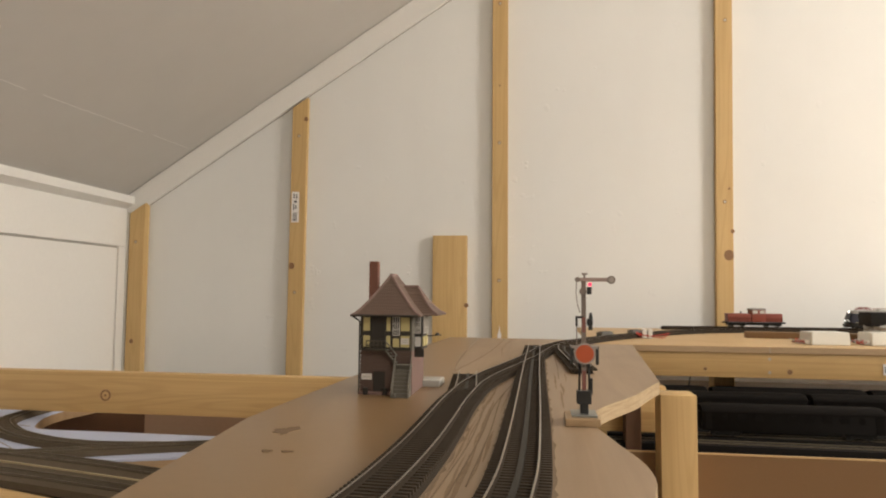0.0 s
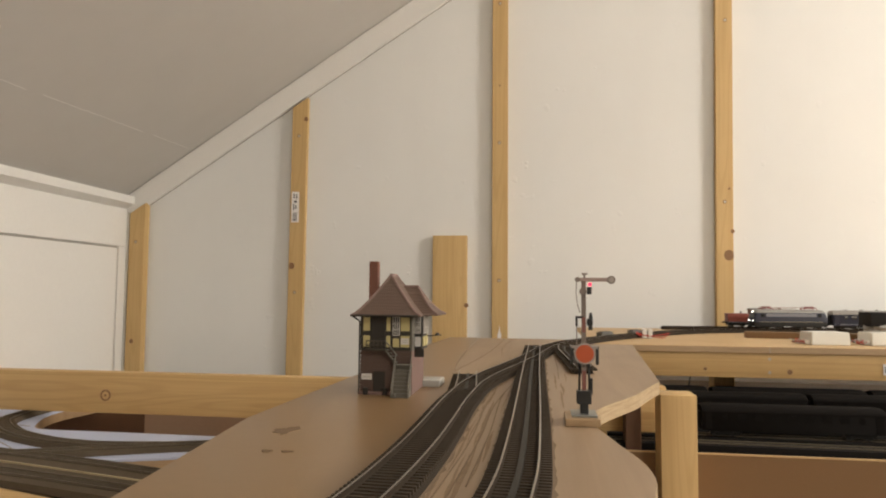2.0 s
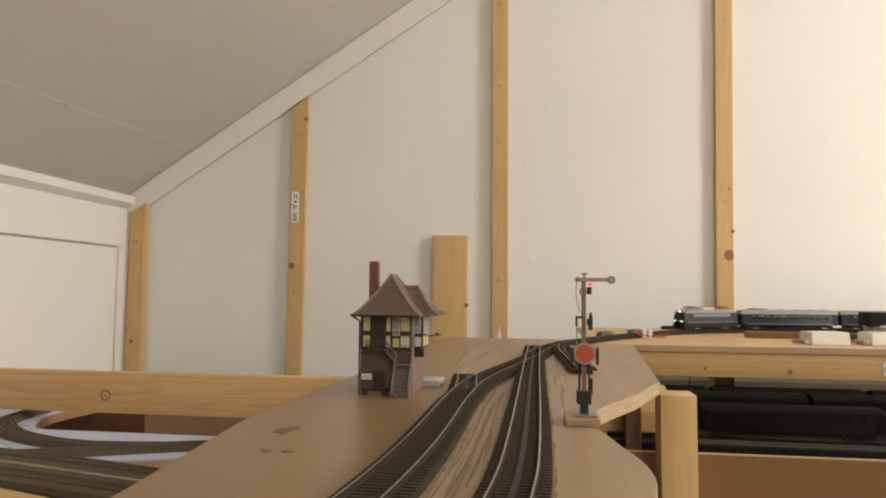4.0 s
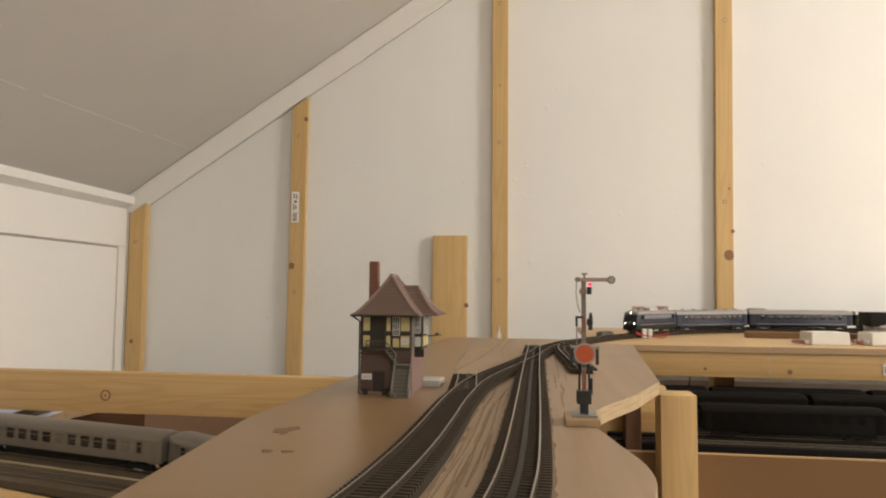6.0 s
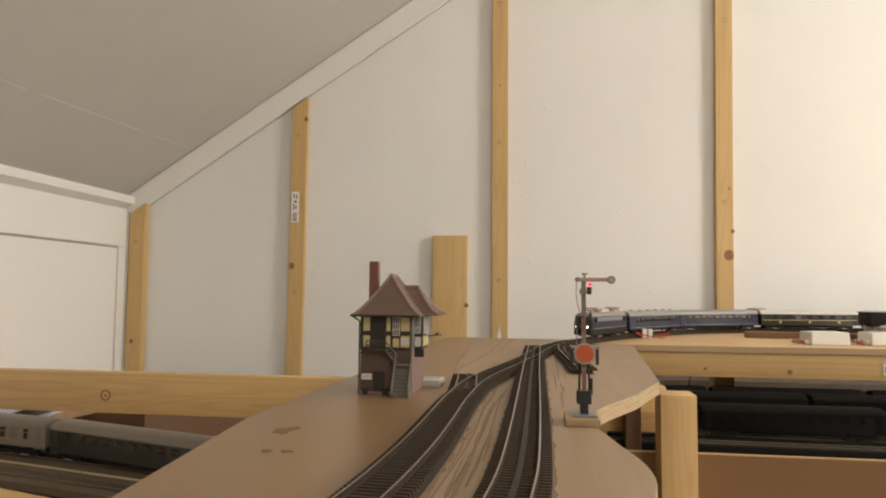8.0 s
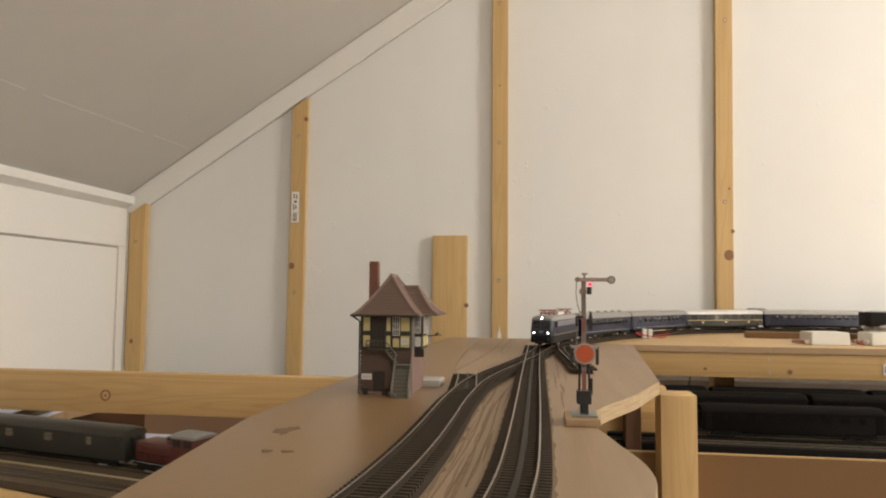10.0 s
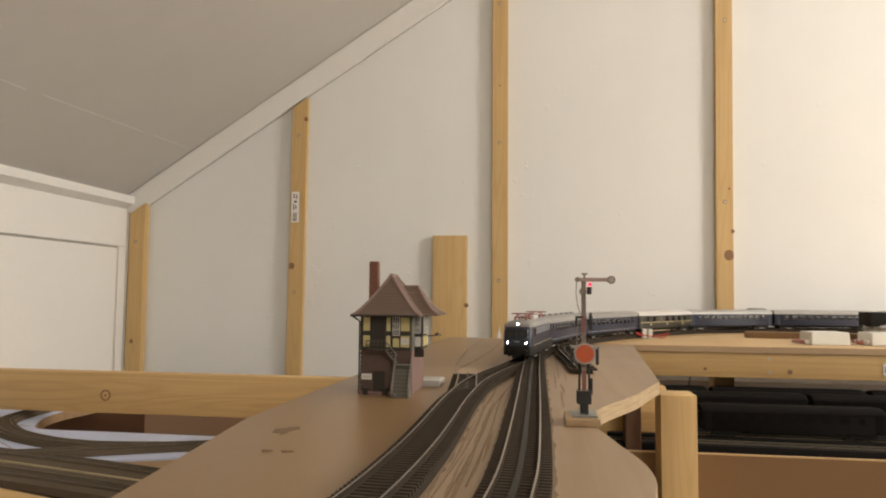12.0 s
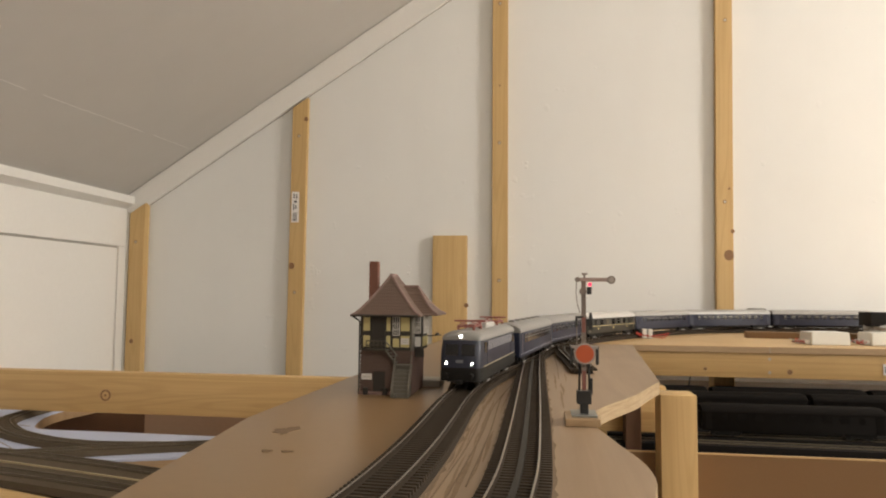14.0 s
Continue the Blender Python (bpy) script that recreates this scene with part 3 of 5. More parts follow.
# yard beds take the same black, for the shade around them
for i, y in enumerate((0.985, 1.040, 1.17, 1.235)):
    track("yard_track", [(0.07, y + 0.012), (0.6, y), (1.2, y), (2.85, y)], "storage yard track with its bed blackened for the shade", LOW, YARD_SHADE, bed_half=0.024, studs=False, group="yard tracks")


def lay_ties():
    """Sleepers: the nearest 290 of a track one object each on a shared mesh, the far rest joined."""
    me = mesh_of("sleeper", block(-0.0011, 0.0011, -0.0145, 0.0145, -0.0050, -0.0030), SLEEPER)
    low_me = mesh_of("sleeper", block(-0.0013, 0.0013, -0.0125, 0.0125, -0.0022, -0.0010), LOW_SLEEPER)
    for t, points, spacing in TIES:
        if t.name.startswith("yard"):
            continue
        low, line, count, rest = t.name.startswith("lower"), smooth_line(points, spacing), 0, bmesh.new()
        for a, b in zip(line, line[1:]):
            if low and not (-0.97 < a.x < -0.3 and 0.5 < a.y < 1.12) or a.x > 1.2:
                continue
            d = b - a
            m = pose(a.x, a.y, 0, 0, 0, math.degrees(math.atan2(d.y, d.x)))
            if count < 290:
                o = new("sleeper", low_me if low else me)
                o.parent, o.matrix_local = t, m
            else:
                box(rest, -0.0011, 0.0011, -0.0145, 0.0145, -0.0050, -0.0030, m)
            count += 1
        if count > 290:
            tagged(part("far_sleepers", rest, SLEEPER, t), kind="stuff")


# ---- rolling stock ----
BLUE = plain("blue_coach_paint", (0.0095, 0.012, 0.030), 0.42, vary=0.12, fine=500)
LOCO_BLUE = plain("blue_loco_paint", (0.0095, 0.0115, 0.027), 0.45, vary=0.12, fine=500)
OLIVE = plain("dark_brown_coach_paint", (0.022, 0.018, 0.011), 0.35, vary=0.15, fine=500)
CREAM = plain("cream_line", (0.62, 0.52, 0.26), 0.45, vary=0.08)
DULL_CREAM = plain("dull_cream_line", (0.34, 0.29, 0.19), 0.5, vary=0.1)
PALE_LINE = plain("pale_line", (0.34, 0.35, 0.40), 0.45, vary=0.1)
ROOF_GREY = plain("grey_roof", (0.22, 0.21, 0.195), 0.42, vary=0.12, fine=300)
ROOF_MID = plain("mid_grey_roof", (0.32, 0.31, 0.29), 0.40, vary=0.1, fine=300)
ROOF_PALE = plain("pale_grey_roof", (0.50, 0.48, 0.45), 0.40, vary=0.08, fine=300)
SILVER = plain("silver_grey_paint", (0.190, 0.160, 0.125), 0.38, 0.25, vary=0.10, fine=300)
SILVER_ROOF = plain("silver_roof", (0.165, 0.140, 0.110), 0.36, 0.25, vary=0.10, fine=300)
GREEN = plain("dark_green_paint", (0.018, 0.018, 0.014), 0.4, vary=0.15, fine=400)
BLACK = plain("black_underframe", (0.0105, 0.009, 0.0075), 0.6, vary=0.4, fine=500, spec=0.2)
RED = plain("red_loco_paint", (0.080, 0.015, 0.012), 0.35, vary=0.15, fine=400)
DULL_RED = plain("dull_red_loco_paint", (0.20, 0.040, 0.022), 0.45, vary=0.2, fine=400)
PANTO = plain("red_pantograph", (0.24, 0.075, 0.060), 0.5, vary=0.2)
# dark stored coaches, colour taken down further for the yard's deep shade
SHADED_BLACK = plain("shade_darkened_black", (0.0085, 0.007, 0.006), 0.85, spec=0.08, vary=0.3, fine=400)
LIGHT_GREY = plain("light_grey_band", (0.17, 0.17, 0.19), 0.4, vary=0.1)
SASH = plain("grey_sash_metal", (0.46, 0.45, 0.42), 0.4, 0.3, vary=0.1)
PANE = glassy("dark_window_pane", (0.012, 0.012, 0.014), 0.12)
PALE_PANE = glassy("pale_window_pane", (0.17, 0.15, 0.12), 0.15)
WHEEL = plain("dark_wheel_steel", (0.10, 0.095, 0.09), 0.4, 0.7)
HEADLIGHT = glow("lit_headlight", (1.0, 0.95, 0.85), 14.0)
DIM_LAMP = plain("unlit_lamp", (0.55, 0.53, 0.48), 0.2)


def loft(sections):
    """Joins rings of points, all with the same count, into a closed hull."""
    bm = bmesh.new()
    rings = [[bm.verts.new(p) for p in s] for s in sections]
    k = len(rings[0])
    for a, b in zip(rings, rings[1:]):
        for i in range(k):
            j = (i + 1) % k
            bm.faces.new((a[i], a[j], b[j], b[i]))
    bm.faces.new(rings[0][::-1]), bm.faces.new(rings[-1])
    bmesh.ops.recalc_face_normals(bm, faces=bm.faces[:])
    return bm


def roof_ring(x, half, z0, rise, n=12, lift=0.0):
    pts = [(x, half * math.cos(math.pi * i / n), z0 + lift + rise * math.sin(math.pi * i / n) ** 0.8) for i in range(n + 1)]
    return pts + [(x, -half, z0 - 0.0004), (x, half, z0 - 0.0004)]


def bogie(parent, x, wheels=(-0.012, 0.012), frame_len=0.040, bright=True):
    bm = bmesh.new()
    for s in (-1, 1):
        box(bm, x - frame_len / 2, x + frame_len / 2, s * 0.0125 - 0.0012, s * 0.0125 + 0.0012, 0.0035, 0.0085)
        for w in wheels:
            box(bm, x + w - 0.0028, x + w + 0.0028, s * 0.0135 - 0.0012, s * 0.0135 + 0.0012, 0.0025, 0.0070)
    box(bm, x - 0.006, x + 0.006, -0.012, 0.012, 0.005, 0.010)
    b = part("bogie", bm, BLACK, parent)
    # pale strips low on each side imitate the glints near the wheels
    for s in (-1, 1) if bright else ():
        part("axle_guard", block(x - 0.0065, x + 0.0065, *sorted((s * 0.0147, s * 0.0151)), 0.0020, 0.0031), SASH, b, "pale strip painted as a glint by the wheels")
    for w in wheels:
        for s in (-1, 1):
            part("wheel", rod((x + w, s * 0.0075, 0.0055), (x + w, s * 0.0100, 0.0055), 0.0055, n=16), WHEEL, b)


def coach(label, length, side, roof, group, windows=10, line=None, band=None, pane=PANE, rounded=0.0, skirt=0.009, vents=False, low_line=None):
    """A bogie passenger coach; x is its way forward, z = 0 the rail heads."""
    c = thing("passenger_coach", label, "coach", pose(0, 0, 0), group=group)
    h, w = length / 2 - 0.004, 0.0165
    secs = []
    for i, x in enumerate((-h, -h + 0.002, h - 0.002, h)):
        k = w - (0.0012 if i in (0, 3) else 0)
        secs.append([(x, -k, skirt), (x, k, skirt), (x, k + 0.0002, 0.022), (x, k - 0.0004, 0.0352), (x, -k + 0.0004, 0.0352), (x, -k - 0.0002, 0.022)])
    softened(part("body", loft(secs), side, c))
    rings = []
    for x, f in ((-h - 0.0003, 0.80), (-h + 0.003, 0.93), (-h + 0.010, 1.0), (h - 0.010 - rounded, 1.0), (h - 0.003 - rounded * 0.4, 0.93 - rounded * 4), (h + 0.0003, 0.80 - rounded * 12)):
        rings.append(roof_ring(x, w + 0.0004, 0.0350, 0.0098 * f))
    softened(part("roof", loft(rings), roof, c), 50)
    if vents:
        for i in range(6):
            x = -h * 0.8 + i * h * 0.3
            part("roof_vent", block(x - 0.0025, x + 0.0025, -0.003, 0.003, 0.0440, 0.0468, 0.0006), roof, c)
    span = 2 * h - 0.040
    for s in (-1, 1):
        for i in range(windows):
            x = -span / 2 + span * (i + 0.5) / windows
            ww = (0.0064 if side is SILVER else 0.0058) if (i + 1) % windows > 1 else 0.0035
            pm = pane if side in (BLUE, GREEN) or not (pane is PANE and (i * 7 + windows) % 5 == 0) else PALE_PANE
            wn = part("window", block(x - ww, x + ww, *sorted((s * 0.0164, s * 0.0169)), 0.0210 if side is SILVER else 0.0232, 0.0328 if side is SILVER else 0.0322, 0), pm, c)
            part("sash_bar", block(x - ww, x + ww, *sorted((s * 0.0169, s * 0.0171)), 0.0282, 0.0288, 0), SASH if side is BLUE else side, wn)
            if side is BLUE:
                part("sash_bar", block(x - ww, x + ww, *sorted((s * 0.0169, s * 0.0171)), 0.0312, 0.0317, 0), SASH, wn)
        for x in (-h + 0.009, h - 0.009):
            part("door", block(x - 0.0045, x + 0.0045, *sorted((s * 0.0164, s * 0.01685)), 0.0110, 0.0330, 0), side, c)
        if line is not None:
            part("stripe", block(-h + 0.003, h - 0.003, *sorted((s * 0.0166, s * 0.01695)), 0.0208, 0.0217), line, c, "cream painted line")
        if low_line is not None:
            part("stripe", block(-h + 0.003, h - 0.003, *sorted((s * 0.0165, s * 0.01680)), 0.0118, 0.0124), low_line, c, "pale painted line")
        if band is not None:
            for i in range(3):
                x = -h * 0.6 + i * h * 0.6
                part("crest", block(x - 0.0025, x + 0.0025, *sorted((s * 0.0166, s * 0.0170)), 0.0150, 0.0185), band, c)
        for x in (-h, h):
            e = 1 if x > 0 else -1
            part("buffer", rod((x, s * 0.010, 0.012), (x + e * 0.0035, s * 0.010, 0.012), 0.0014, n=10), BLACK, c)
    part("underframe", block(-h + 0.055, h - 0.055, -0.011, 0.011, 0.0045, skirt + 0.001, 0.001), BLACK, c)
    for x in (-h, h):
        e = 1 if x > 0 else -1
        part("gangway", block(*sorted((x, x + e * 0.0032)), -0.0065, 0.0065, 0.0105, 0.0335, 0.0004), BLACK, c)
        bogie(c, x - e * 0.032, bright=side is not SHADED_BLACK)
    return c


def electric_loco(label, lit, group):
    """A four-axle electric locomotive with rounded noses."""
    c = thing("electric_locomotive", label, "locomotive", pose(0, 0, 0), group=group)
    h = 0.0890

    def ring(x, half, z0, z1, back):
        e = 1 if x > 0 else -1
        zs = (z0, (z0 * 2 + z1) / 3, (z0 + z1 * 2) / 3, z1)
        xs = [x - e * back * max(0, (z - 0.022)) for z in zs]
        left = [(xx, half - 0.0006 * (i == 3), z) for i, (xx, z) in enumerate(zip(xs, zs))]
        return left + [(p[0], -p[1], p[2]) for p in left[::-1]]

    ends = ((h, 0.0126, 0.42), (h - 0.0012, 0.0149, 0.40), (h - 0.004, 0.0162, 0.34), (h - 0.010, 0.0168, 0.16), (h - 0.018, 0.0170, 0.0))
    secs = lambda z0, z1, grow=0.0: [ring(-x, k + grow, z0, z1, b) for x, k, b in ends] + [ring(x, k + grow, z0, z1, b) for x, k, b in ends[::-1]]
    softened(part("body", loft(secs(0.0148, 0.0345)), LOCO_BLUE, c))
    softened(part("apron", loft(secs(0.0055, 0.0149, 0.0002)), BLACK, c, "black lower skirt"))
    for s in (-1, 1):
        part("stripe", block(-0.076, 0.076, *sorted((s * 0.0169, s * 0.01735)), 0.0149, 0.0156), DULL_CREAM, c, "cream painted line")
        part("louvre_band", block(-0.060, 0.060, *sorted((s * 0.0168, s * 0.01730)), 0.0262, 0.0328), LIGHT_GREY, c, "light grey louvre band")
        for i in range(14):
            x = -0.0555 + i * 0.0085
            part("louvre", block(x - 0.0034, x + 0.0034, *sorted((s * 0.0172, s * 0.0175)), 0.0270, 0.0320), LIGHT_GREY, c)
        for x in (-0.068, 0.068):
            part("cab_window", block(x - 0.004, x + 0.004, *sorted((s * 0.0168, s * 0.0173)), 0.0248, 0.0322), PANE, c)
            part("cab_door", block(x - 0.010 * (1 if x > 0 else -1) - 0.003, x - 0.010 * (1 if x > 0 else -1) + 0.003, *sorted((s * 0.0168, s * 0.01715)), 0.0150, 0.0325), LOCO_BLUE, c)
    rs = []
    for x, k, b in [(-x, k, b) for x, k, b in ends] + list(ends[::-1]):
        e = 1 if x > 0 else -1
        f = (0.35, 0.55, 0.75, 0.95, 1.0)[[v[0] for v in ends].index(abs(x))]
        rs.append(roof_ring(x - e * b * 0.0123, k + 0.0004, 0.0345, 0.0068 * f))
    softened(part("roof", loft(rs), ROOF_GREY, c), 50)
    part("roof_box", block(-0.018, 0.020, -0.008, 0.008, 0.0405, 0.0448, 0.001), ROOF_PALE, c)
    for i in range(4):
        part("insulator", rod((-0.030 + i * 0.02, 0.004, 0.040), (-0.030 + i * 0.02, 0.004, 0.0465), 0.0011, n=10), PANTO, c)
    part("roof_line", rod((-0.034, 0.004, 0.0465), (0.034, 0.004, 0.0465), 0.0004, n=8), PANTO, c)
    for x in (-0.052, 0.052):
        bm = bmesh.new()
        for s in (-1, 1):
            tube(bm, (x - 0.015, s * 0.007, 0.0445), (x + 0.015, s * 0.007, 0.0445), 0.0006, n=8)
            tube(bm, (x - 0.014, s * 0.007, 0.0450), (x + 0.014, s * 0.005, 0.0478), 0.0005, n=8)
            tube(bm, (x + 0.014, s * 0.007, 0.0450), (x - 0.014, s * 0.005, 0.0478), 0.0005, n=8)
            for q in (-0.014, 0.014):
                tube(bm, (x + q, s * 0.0065, 0.0395), (x + q, s * 0.0065, 0.0448), 0.0010, n=8)
        for q in (-0.015, 0.0, 0.015):
            tube(bm, (x + q, -0.007, 0.0445), (x + q, 0.007, 0.0445), 0.0006, n=8)
        pan = part("pantograph", bm, PANTO, c, "folded red pantograph")
        for q in (-0.004, 0.004):
            part("collector_bar", rod((x + q, -0.0125, 0.0484), (x + q, 0.0125, 0.0484), 0.0006, n=8), PANTO, pan)
    for e in (1, -1):
        lampmat = HEADLIGHT if lit and e > 0 else DIM_LAMP
        for s in (-1, 1):
            part("headlight", rod((e * (h - 0.004), s * 0.0104, 0.0182), (e * (h + 0.0002), s * 0.0104, 0.0182), 0.00095, n=16), lampmat, c, "round headlight")
            bm = block(e * (h - 0.0098), e * (h - 0.0016), s * 0.0068 - 0.0054, s * 0.0068 + 0.0054, 0.0235, 0.0315, 0.0003)
            for v in bm.verts:
                v.co.x -= e * (v.co.z - 0.0235) * 0.36 - e * 0.0016
                v.co.x -= e * max(0, abs(v.co.y) - 0.008) * 0.12
            part("windscreen", bm, PANE, c)
            part("buffer", rod((e * h, s * 0.0100, 0.0105), (e * (h + 0.0050), s * 0.0100, 0.0105), 0.0020, n=12), BLACK, c)
        part("headlight", rod((e * (h - 0.009), 0, 0.0372), (e * (h - 0.0042), 0, 0.0372), 0.0010, n=14), lampmat, c, "round roof headlight")
        part("number_bar", block(*sorted((e * (h - 0.001), e * (h + 0.0003))), -0.003, 0.003, 0.0185, 0.0205), LIGHT_GREY, c)
        part("coupler", block(*sorted((e * (h - 0.002), e * (h + 0.007))), -0.003, 0.003, 0.0045, 0.0070, 0.0005), BLACK, c)
        bogie(c, e * 0.045, (-0.019, 0.019), 0.058)
    for o in c.children_recursive:   # full height over the roof is 46 mm
        if o.name.split(".")[0] not in ("bogie", "wheel", "coupler", "buffer"):
            lower = -0.0012 if o.name.split(".")[0] in ("pantograph", "collector_bar", "insulator", "roof_line") else 0.0
            o.data.transform(Matrix.Translation((0, 0, lower)) @ Matrix.Diagonal((1, 1, 1.105, 1)))
    return c


def diesel_loco(label, paint, group):
    """A red shunter with long bonnets and a raised cab."""
    c = thing("diesel_locomotive", label, "locomotive", pose(0, 0, 0), group=group)
    softened(part("bonnet", block(0.008, 0.0655, -0.0148, 0.0148, 0.0125, 0.0335, 0.0030), paint, c))
    softened(part("bonnet", block(-0.0655, -0.024, -0.0148, 0.0148, 0.0125, 0.0335, 0.0030), paint, c))
    softened(part("cab", block(-0.0245, 0.0085, -0.0165, 0.0165, 0.0125, 0.0430, 0.0012), paint, c))
    rings = [roof_ring(x, k, 0.0428, r) for x, k, r in ((-0.0265, 0.0165, 0.003), (-0.0245, 0.0172, 0.0045), (0.0085, 0.0172, 0.0045), (0.0105, 0.0165, 0.003))]
    softened(part("cab_roof", loft(rings), ROOF_GREY, c), 50)
    part("frame", block(-0.0675, 0.0675, -0.0165, 0.0165, 0.0085, 0.0130, 0.0008), BLACK, c)
    for s in (-1, 1):
        for x in (-0.0165, 0.0005):
            part("cab_window", block(x - 0.0060, x + 0.0060, *sorted((s * 0.0163, s * 0.0168)), 0.0335, 0.0410), PANE if paint is RED else DIM_LAMP, c)
        part("stripe", block(-0.067, 0.067, *sorted((s * 0.0164, s * 0.01685)), 0.0114, 0.0119), PALE_LINE, c, "pale line along the frame")
        for i in range(9):
            x = 0.013 + i * 0.0052
            part("louvre", block(x, x + 0.0030, *sorted((s * 0.0147, s * 0.0151)), 0.0170, 0.0290), paint, c)
        part("handrail", rod((-0.064, s * 0.0161, 0.0215), (0.064, s * 0.0161, 0.0215), 0.0004, n=8), BLACK, c)
        for x in (-0.064, -0.035, 0.020, 0.042, 0.064):
            part("stanchion", rod((x, s * 0.0161, 0.0125), (x, s * 0.0161, 0.0216), 0.0004, n=8), BLACK, c)
        for e in (-1, 1):
            part("buffer", rod((e * 0.0675, s * 0.010, 0.0105), (e * 0.0725, s * 0.010, 0.0105), 0.0020, n=10), BLACK, c)
            part("lamp", rod((e * 0.0645, s * 0.0085, 0.0200), (e * 0.0662, s * 0.0085, 0.0200), 0.0014, n=10), DIM_LAMP, c)
    part("fuel_tank", block(-0.014, 0.014, -0.013, 0.013, 0.0040, 0.0090, 0.001), BLACK, c)
    part("exhaust", rod((0.030, 0, 0.0345), (0.030, 0, 0.0385), 0.0022), BLACK, c)
    for e in (-1, 1):
        bogie(c, e * 0.042, (-0.013, 0.013), 0.042)
    return c


G1, G2 = "upper express train", "lower train"
UPPER = [(electric_loco("blue electric locomotive with lit headlights and red pantographs", True, G1), 0.194, 0.050),
         (coach("dark blue passenger coach with grey roof vents", 0.238, BLUE, ROOF_GREY, G1, 11, low_line=PALE_LINE, vents=True), 0.238, 0.084),
         (coach("dark blue passenger coach with grey roof", 0.250, BLUE, ROOF_GREY, G1, 10, low_line=PALE_LINE), 0.250, 0.086),
         (coach("dark brown dining coach with pale roof and cream line", 0.234, OLIVE, ROOF_PALE, G1, 7, line=CREAM, band=CREAM), 0.234, 0.086),
         (coach("dark blue passenger coach with mid grey roof", 0.244, BLUE, ROOF_MID, G1, 11), 0.244, 0.086),
         (coach("dark blue passenger coach with mid grey roof", 0.244, BLUE, ROOF_MID, G1, 11), 0.244, 0.086),
         (coach("dark blue passenger coach with mid grey roof", 0.244, BLUE, ROOF_MID, G1, 11), 0.244, 0.086)]
LOWER = [(coach("silver grey control coach with rounded end", 0.312, SILVER, SILVER_ROOF, G2, 13, rounded=0.02, skirt=0.0118), 0.312, 0.110),
         (coach("silver grey passenger coach with dark windows", 0.305, SILVER, SILVER_ROOF, G2, 13, skirt=0.0118), 0.305, 0.105),
         (coach("dark green passenger coach with silver roof", 0.305, GREEN, SILVER_ROOF, G2, 12), 0.305, 0.105),
         (coach("dark green luggage coach with dark roof", 0.305, GREEN, OLIVE, G2, 4, pane=PALE_PANE), 0.305, 0.105),
         (diesel_loco("red diesel locomotive pushing at the tail", RED, G2), 0.158, 0.042)]
parked = diesel_loco("parked red diesel locomotive on the rear siding", DULL_RED, "parked engines")
parked.matrix_world = pose(0.523, 1.8115, U, 0, 0, 181.5)


class Line:
    """A path by arc length."""

    def __init__(self, points):
        self.p = smooth_line(points, 0.004)

    def at(self, s):
        k = max(0.0, min(s / 0.004, len(self.p) - 1.001))
        i = int(k)
        return self.p[i].lerp(self.p[i + 1], k - i)


def eased(knots, t):
    for (a, u), (b, v) in zip(knots, knots[1:]):
        if t <= b:
            return u + (v - u) * (t - a) / (b - a)
    return knots[-1][1]


def run(train, line, front_at, z):
    """Keys every vehicle along its line by its two pivots."""
    back = 0.0
    for ob, length, pivot in train:
        rows = []
        for i in range(71):
            t = i * 0.2
            mid = front_at(t) - back - length / 2
            a, b = line.at(mid + pivot), line.at(mid - pivot)
            c, d = (a + b) / 2, a - b
            rows.append((t, pose(c.x, c.y, z, 0, 0, math.degrees(math.atan2(d.y, d.x)))))
        walk(ob, rows)
        back += length


UP_KNOTS = [(0, 2.148), (3, 2.488), (5.3, 2.734), (6.5, 2.868), (8.2, 3.056), (10.3, 3.292), (11, 3.372), (12, 3.478), (13, 3.585), (13.5, 3.650), (14, 3.726)]


def run_trains():
    run(UPPER, Line(MAIN[::-1]), lambda t: eased(UP_KNOTS, t), U)
    run(LOWER, Line(THROUGH), lambda t: LOW_S + 0.2425 * (t - 5.3), U + LOW)


LOW_S = 3.944

# ---- the signal box ----
BRICK_WALL = plain("reddish_brown_brick", (0.100, 0.062, 0.047), 0.75, vary=0.35, fine=900, coarse=120, bump=0.5)
PINK_WALL = plain("pinkish_brick", (0.19, 0.115, 0.095), 0.75, vary=0.2, fine=900)
BEAM_PAINT = plain("dark_timber_frame", (0.028, 0.022, 0.016), 0.6, vary=0.3, fine=900)
INFILL = plain("yellow_infill", (0.50, 0.42, 0.19), 0.6, vary=0.08, fine=500)
WINDOW_WHITE = plain("white_window_bars", (0.62, 0.58, 0.52), 0.5, vary=0.05)
ROOF_TILE = plain("brown_roof_tiles", (0.145, 0.094, 0.070), 0.7, vary=0.35, fine=700)
# lighter and pinker than the roof: the lit slope painted along the hips
LIT_RIDGE_TILE = plain("pinkish_lit_ridge_tiles", (0.21, 0.135, 0.115), 0.65, vary=0.2, fine=700)
CHIMNEY = plain("red_chimney_brick", (0.185, 0.075, 0.048), 0.7, vary=0.25, fine=700)
BALCONY_BROWN = plain("brown_balcony_plastic", (0.060, 0.048, 0.032), 0.6, vary=0.2, fine=500)
GREY_STEP = plain("grey_stair_plastic", (0.125, 0.112, 0.088), 0.6, vary=0.15, fine=500)
SIGN_WHITE = plain("sign_white", (0.62, 0.59, 0.55), 0.5, vary=0.1)
SLAB_GREY = plain("pale_grey_slab", (0.42, 0.40, 0.36), 0.6, vary=0.1, fine=300)


